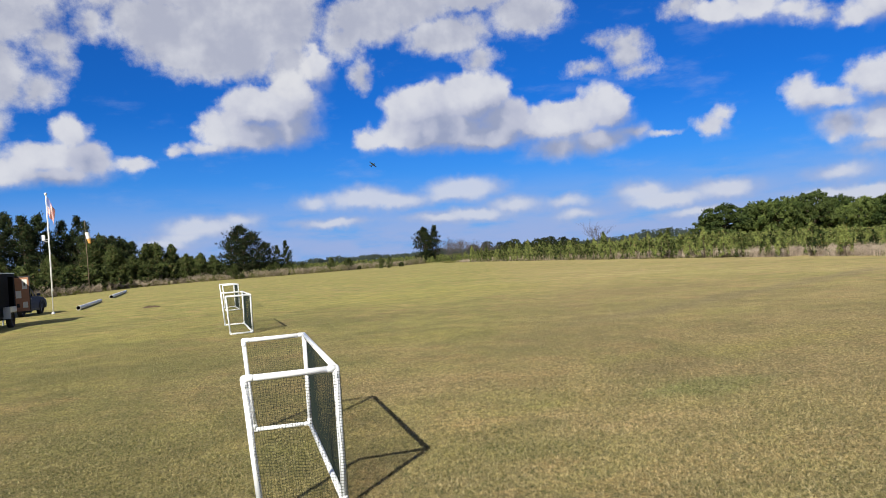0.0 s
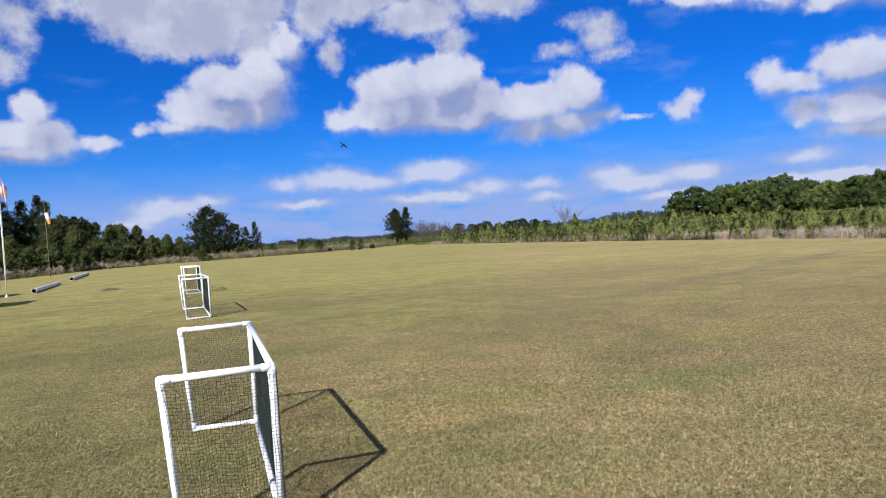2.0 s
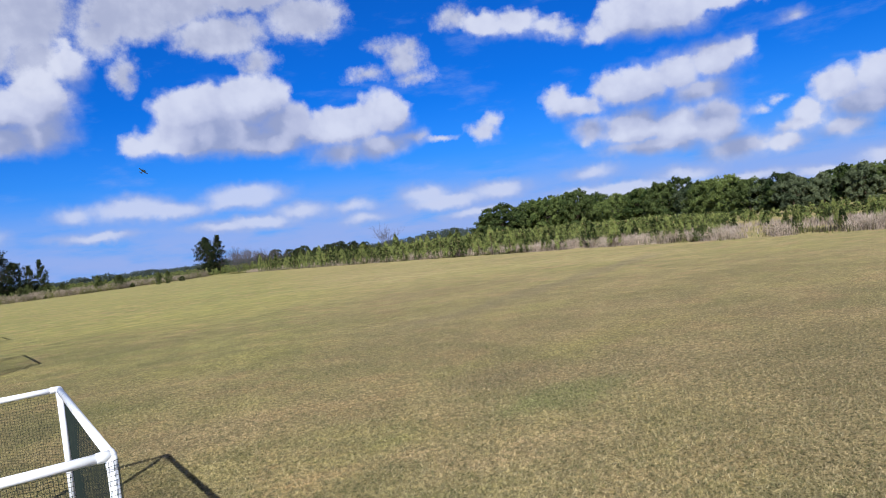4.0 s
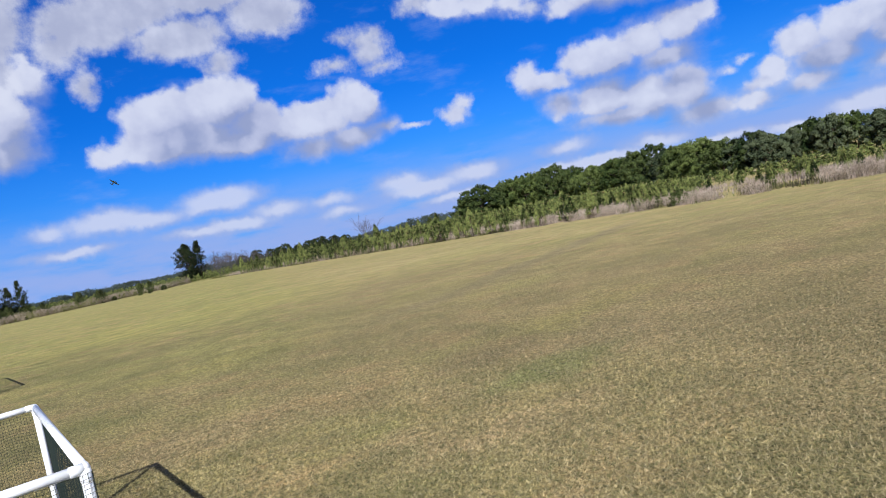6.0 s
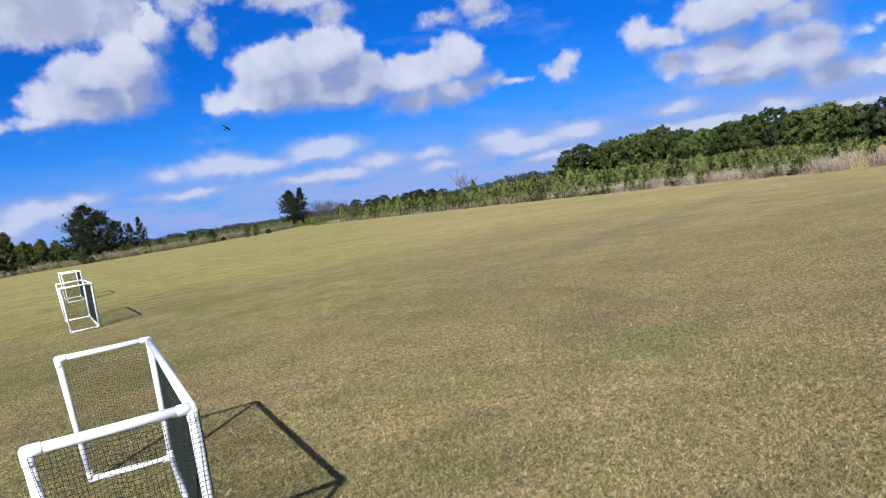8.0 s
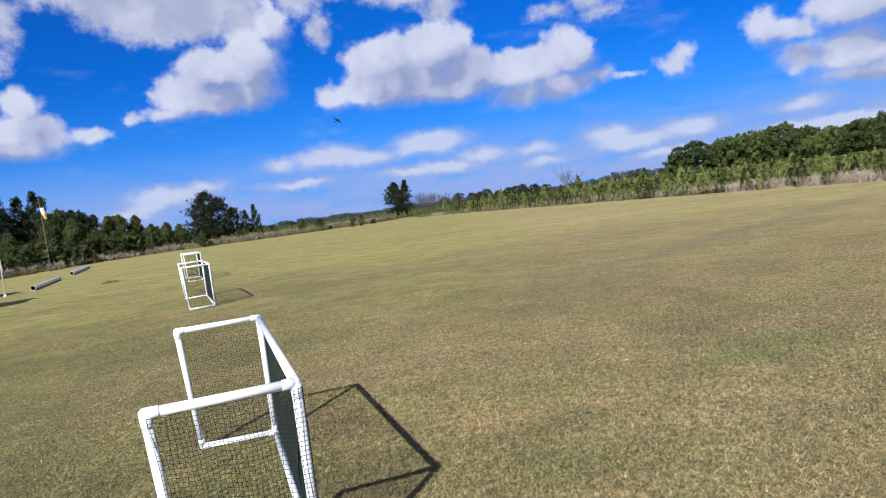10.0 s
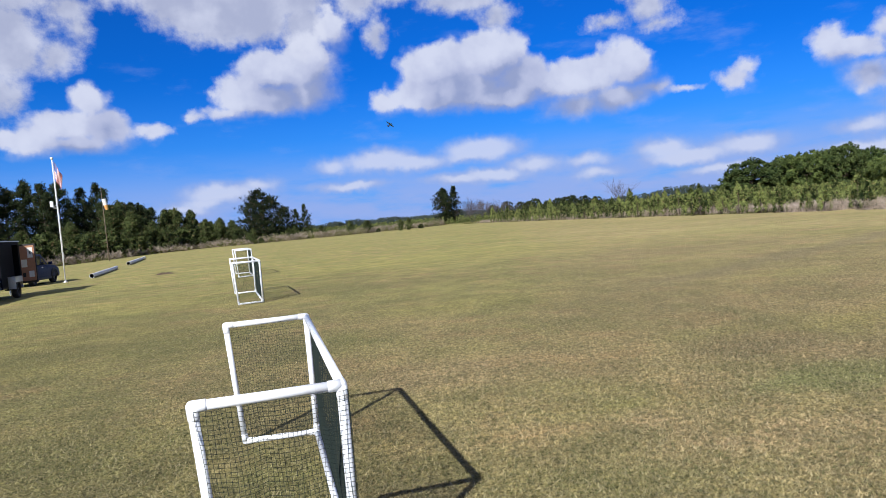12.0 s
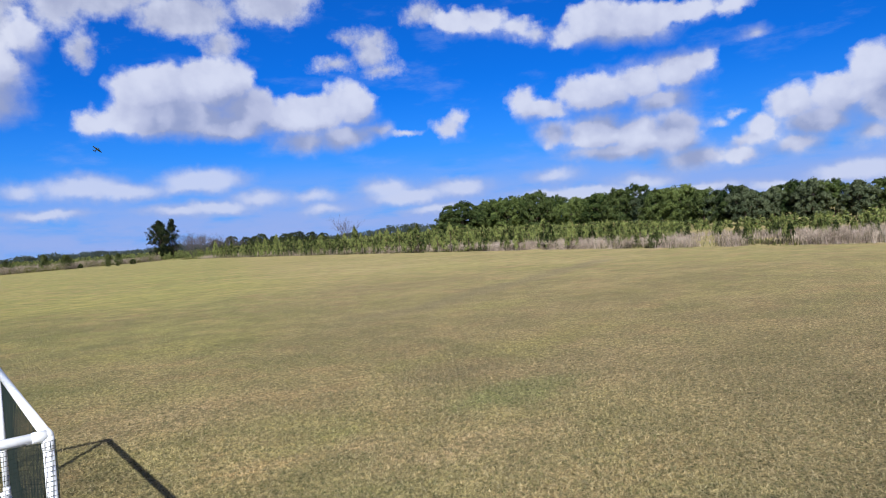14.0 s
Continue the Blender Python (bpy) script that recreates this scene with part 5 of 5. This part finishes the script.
# ---- flagpole, windsock, pipes, model aircraft ----
RED_CLOTH = plain("red_cloth", (0.55, 0.12, 0.12), 0.85, grime=0.1)
WHITE_CLOTH = plain("white_cloth", (0.78, 0.77, 0.76), 0.85, grime=0.1)
BLUE_CLOTH = plain("navy_cloth", (0.12, 0.15, 0.34), 0.85, grime=0.1)
ORANGE_CLOTH = plain("sun_bleached_orange_cloth", (0.72, 0.36, 0.10), 0.85, grime=0.15)
STEEL = plain("weathered_pole", (0.55, 0.55, 0.54), 0.5, 0.3, grime=0.25)
OLD_WOOD = plain("weathered_post", (0.17, 0.13, 0.10), 0.9, grime=0.4)


def flagpole(m):
    h = 6.3
    ob = thing("flagpole", m, "slender white metal flagpole with a ball on top", "flagpole")
    part("pole", tube([(0, 0, 0), (0.01, 0, h * 0.5), (0, 0, h)], [0.030, 0.026, 0.020], 10), WHITE, ob, smooth=True)
    bm = bmesh.new()
    bmesh.ops.create_uvsphere(bm, u_segments=12, v_segments=8, radius=0.075, matrix=Matrix.Translation((0, 0, h + 0.05)))
    part("finial", bm, WHITE, ob, smooth=True)
    part("bracket", join(tube([(0, 0, 3.82), (-0.16, 0, 3.84), (-0.22, 0, 3.90)], 0.022, 6), tube([(0, 0, 3.98), (-0.14, 0, 3.92)], 0.014, 6)), STEEL, ob)
    part("bird_house", box(-0.30, -0.07, 3.90, -0.16, 0.07, 4.18, 0.02), WHITE, ob, "small white box on the bracket")
    part("rope_cleat", box(0.035, -0.015, 1.2, 0.07, 0.015, 1.34, 0.005), ALU, ob)
    part("halyard", tube([(0.05, -0.01, 1.28), (0.055, -0.01, 3.6), (0.04, -0.01, h - 0.05)], 0.006, 4), WHITE, ob)
    part("base_collar", tube([(0, 0, 0), (0, 0, 0.10)], [0.10, 0.06], 12), STEEL, ob)
    return ob


def flag(m):
    """A limp striped flag: the fly end droops; thirteen stripes and a dark canton."""
    nu, nv, hoist, fly = 26, 26, 0.90, 1.32
    verts, faces, mats = [], [], []
    for i in range(nu + 1):
        u = i / nu
        for j in range(nv + 1):
            v = j / nv
            x = 0.05 + fly * (0.20 * u + 0.07 * math.sin(2.2 * u) * (1 - v))
            y = 0.10 * math.sin(9.0 * u + 1.5 * v) * u ** 0.6 + 0.05 * math.sin(17 * u - 2 * v) * u
            z = -hoist * v * (1 - 0.28 * u) - fly * 0.66 * u ** 1.05
            verts.append((x, y, z))
    for i in range(nu):
        for j in range(nv):
            a = i * (nv + 1) + j
            faces.append((a, a + 1, a + nv + 2, a + nv + 1))
            stripe = int(j * 13 / nv)
            mats.append(2 if i < nu * 0.4 and stripe < 7 else stripe % 2)
    me = mesh_of("flag", verts, faces, [RED_CLOTH, WHITE_CLOTH, BLUE_CLOTH], True)
    me.polygons.foreach_set("material_index", mats)
    ob = new("flag", me)
    ob.matrix_basis = m
    s = ob.modifiers.new("cloth", "SOLIDIFY")
    s.thickness = 0.004
    return tagged(ob, "limp red and white striped flag with a navy canton", "flag")


flagpole(pose(-10.25, 35.9, 0))
flag(pose(-10.24, 35.9, 6.22, 0, 0, -12))

ob = thing("windsock", pose(*from_eye(-11.45, 90), 0) @ Matrix.Scale(0.83, 4), "faded white and orange windsock hanging slack on a tall pole", "windsock")
part("pole", tube([(0, 0, 0), (-0.05, 0, 5), (-0.10, 0, 10.7)], [0.06, 0.05, 0.03], 8), OLD_WOOD, ob, smooth=True)
ring = [(0.12 + 0.24 * math.cos(t * 0.5236), 0.24 * math.sin(t * 0.5236), 8.9) for t in range(13)]
part("hoop", tube(ring, 0.02, 6, False), STEEL, ob)
sleeve = lambda z0, z1, r0, r1, x0, x1: tube([(x0 + (x1 - x0) * k / 4, 0.02 * math.sin(3 * k), z0 + (z1 - z0) * k / 4) for k in range(5)], [r0 + (r1 - r0) * k / 4 + 0.02 * (k % 2) for k in range(5)], 12, False)
part("sleeve", sleeve(8.9, 8.0, 0.27, 0.25, 0.12, 0.30), WHITE_CLOTH, ob, "white cloth", True)
part("sleeve", sleeve(8.0, 7.35, 0.25, 0.17, 0.30, 0.42), ORANGE_CLOTH, ob, "orange cloth end", True)

CULVERT = plain("weathered_white_pipe", (0.74, 0.74, 0.72), 0.55, grime=0.22, scale=2.0, dirt=(0.20, 0.18, 0.13))
# the shade in the hollow pipe is put into this dark inner colour
HOLLOW = plain("shaded_pipe_inside", (0.10, 0.09, 0.08), 0.9, grime=0.4)


def big_pipe(a, b, r):
    """A hollow pipe lying on the grass with socket ends."""
    a, b = Vector((*a, r)), Vector((*b, r))
    ob = thing("drain_pipe", Matrix.Translation((a.x, a.y, 0)), "long weathered white drain pipe lying on the grass", "pipe", "drain pipes on the grass")
    d = b - a
    u = d.normalized()
    o = Vector((0, 0, r))
    n = 24
    part("pipe_wall", tube([o, o + d * 0.5 + Vector((0, 0, -0.004)), o + d], r * 0.97, n, False), CULVERT, ob, smooth=True)
    part("pipe_lining", tube([o, o + d], r * 0.88, n, False), HOLLOW, ob, "inside of the pipe, coloured dark for its shade", True)
    for c in (o, o + d * 0.5, o + d):
        k = u * 0.12
        s = [c - k if c != o else c - u * 0.01, c + k if c != o + d else c + u * 0.01]
        part("socket", tube(s, r, n, False), CULVERT, ob, smooth=True)
    for c in (o - u * 0.004, o + d + u * 0.004):
        v1, _ = tube([c, c + u * 0.001], r * 0.99, n, False)
        v2, _ = tube([c, c + u * 0.001], r * 0.87, n, False)
        part("rim", (v1[:n] + v2[:n], [(k, (k + 1) % n, n + (k + 1) % n, n + k) for k in range(n)]), CULVERT, ob)
    return ob


big_pipe((-9.55, 38.3), (-10.65, 50.5), 0.125)
big_pipe((-11.35, 59.0), (-13.4, 80.0), 0.15)


PLANE_SKIN = plain("dark_olive_model_skin", (0.030, 0.034, 0.030), 0.5, grime=0.2)


def model_plane(m):
    """Twin-engined model aircraft, nose towards +y."""
    ob = thing("model_aircraft", m, "dark twin-engined radio-controlled model aircraft in flight", "model aircraft")
    ys, rs = (-0.70, -0.55, -0.2, 0.2, 0.45, 0.56, 0.60), (0.02, 0.04, 0.075, 0.085, 0.07, 0.04, 0.01)
    part("fuselage", tube([(0, y, 0) for y in ys], list(rs), 12), PLANE_SKIN, ob, smooth=True)

    def panel(root, tip, x0, x1, z0, z1, th):
        bm = bmesh.new()
        v = [bm.verts.new(p) for p in ((x0, root[0], z0 + th), (x0, root[1], z0 + th / 2), (x1, tip[1], z1 + th / 4), (x1, tip[0], z1 + th / 2), (x0, root[0], z0 - th), (x0, root[1], z0 - th / 2), (x1, tip[1], z1 - th / 4), (x1, tip[0], z1 - th / 2))]
        for f in ((0, 1, 2, 3), (7, 6, 5, 4), (0, 4, 5, 1), (1, 5, 6, 2), (2, 6, 7, 3), (3, 7, 4, 0)):
            bm.faces.new([v[i] for i in f])
        bmesh.ops.recalc_face_normals(bm, faces=bm.faces)
        return bm

    for s in (-1, 1):
        part("wing", panel((0.24, -0.10), (0.14, -0.02), s * 0.02, s * 0.85, 0, 0.05, 0.018), PLANE_SKIN, ob)
        part("tailplane", panel((-0.52, -0.66), (-0.56, -0.65), s * 0.01, s * 0.30, 0.03, 0.03, 0.008), PLANE_SKIN, ob)
        part("fin", panel((-0.54, -0.68), (-0.57, -0.66), s * 0.29, s * 0.305, 0.05, 0.06, 0.09), PLANE_SKIN, ob)
        part("engine", tube([(s * 0.28, y, 0.01) for y in (-0.12, 0.1, 0.30, 0.36)], [0.02, 0.05, 0.055, 0.03], 10), PLANE_SKIN, ob, smooth=True)
        for k in range(3):
            a = 2 * math.pi * k / 3
            part("propeller_blade", tube([(s * 0.28, 0.365, 0.01), (s * 0.28 + 0.13 * math.cos(a), 0.365, 0.01 + 0.13 * math.sin(a))], [0.014, 0.006], 4), DARK, ob)
    return ob


x, y = from_eye(11.1, 105)
model_plane(pose(x, y, 1.55 + 105 * math.tan(radians(8.1)), 20, -35, 200) @ Matrix.Scale(0.85, 4))


# a low heap of dark earth and clippings on the field
def earth_heap():
    g = random.Random(17)
    bm = bmesh.new()
    bmesh.ops.create_grid(bm, x_segments=24, y_segments=12, size=0.5)
    for v in bm.verts:
        u, w = v.co.x * 2, v.co.y * 2
        rise = max(0.0, 1 - u * u - w * w) ** 0.7
        v.co = Vector((u * 0.46 + g.uniform(-.01, .01), w * 0.16 + g.uniform(-.01, .01), rise * 0.10 * (1 + 0.6 * noise.noise((u * 3, w * 3, 1))) - 0.012 + g.uniform(-.006, .006)))
    ob = thing("earth_heap", pose(-5.2, 33.9, 0, 0, 0, 8), "low heap of dark bare earth on the mown grass", "earth heap")
    part("soil", bm, plain("bare_earth", (0.075, 0.052, 0.032), 0.95, grime=0.4, scale=12.0, bump=0.8), ob, smooth=True)


earth_heap()
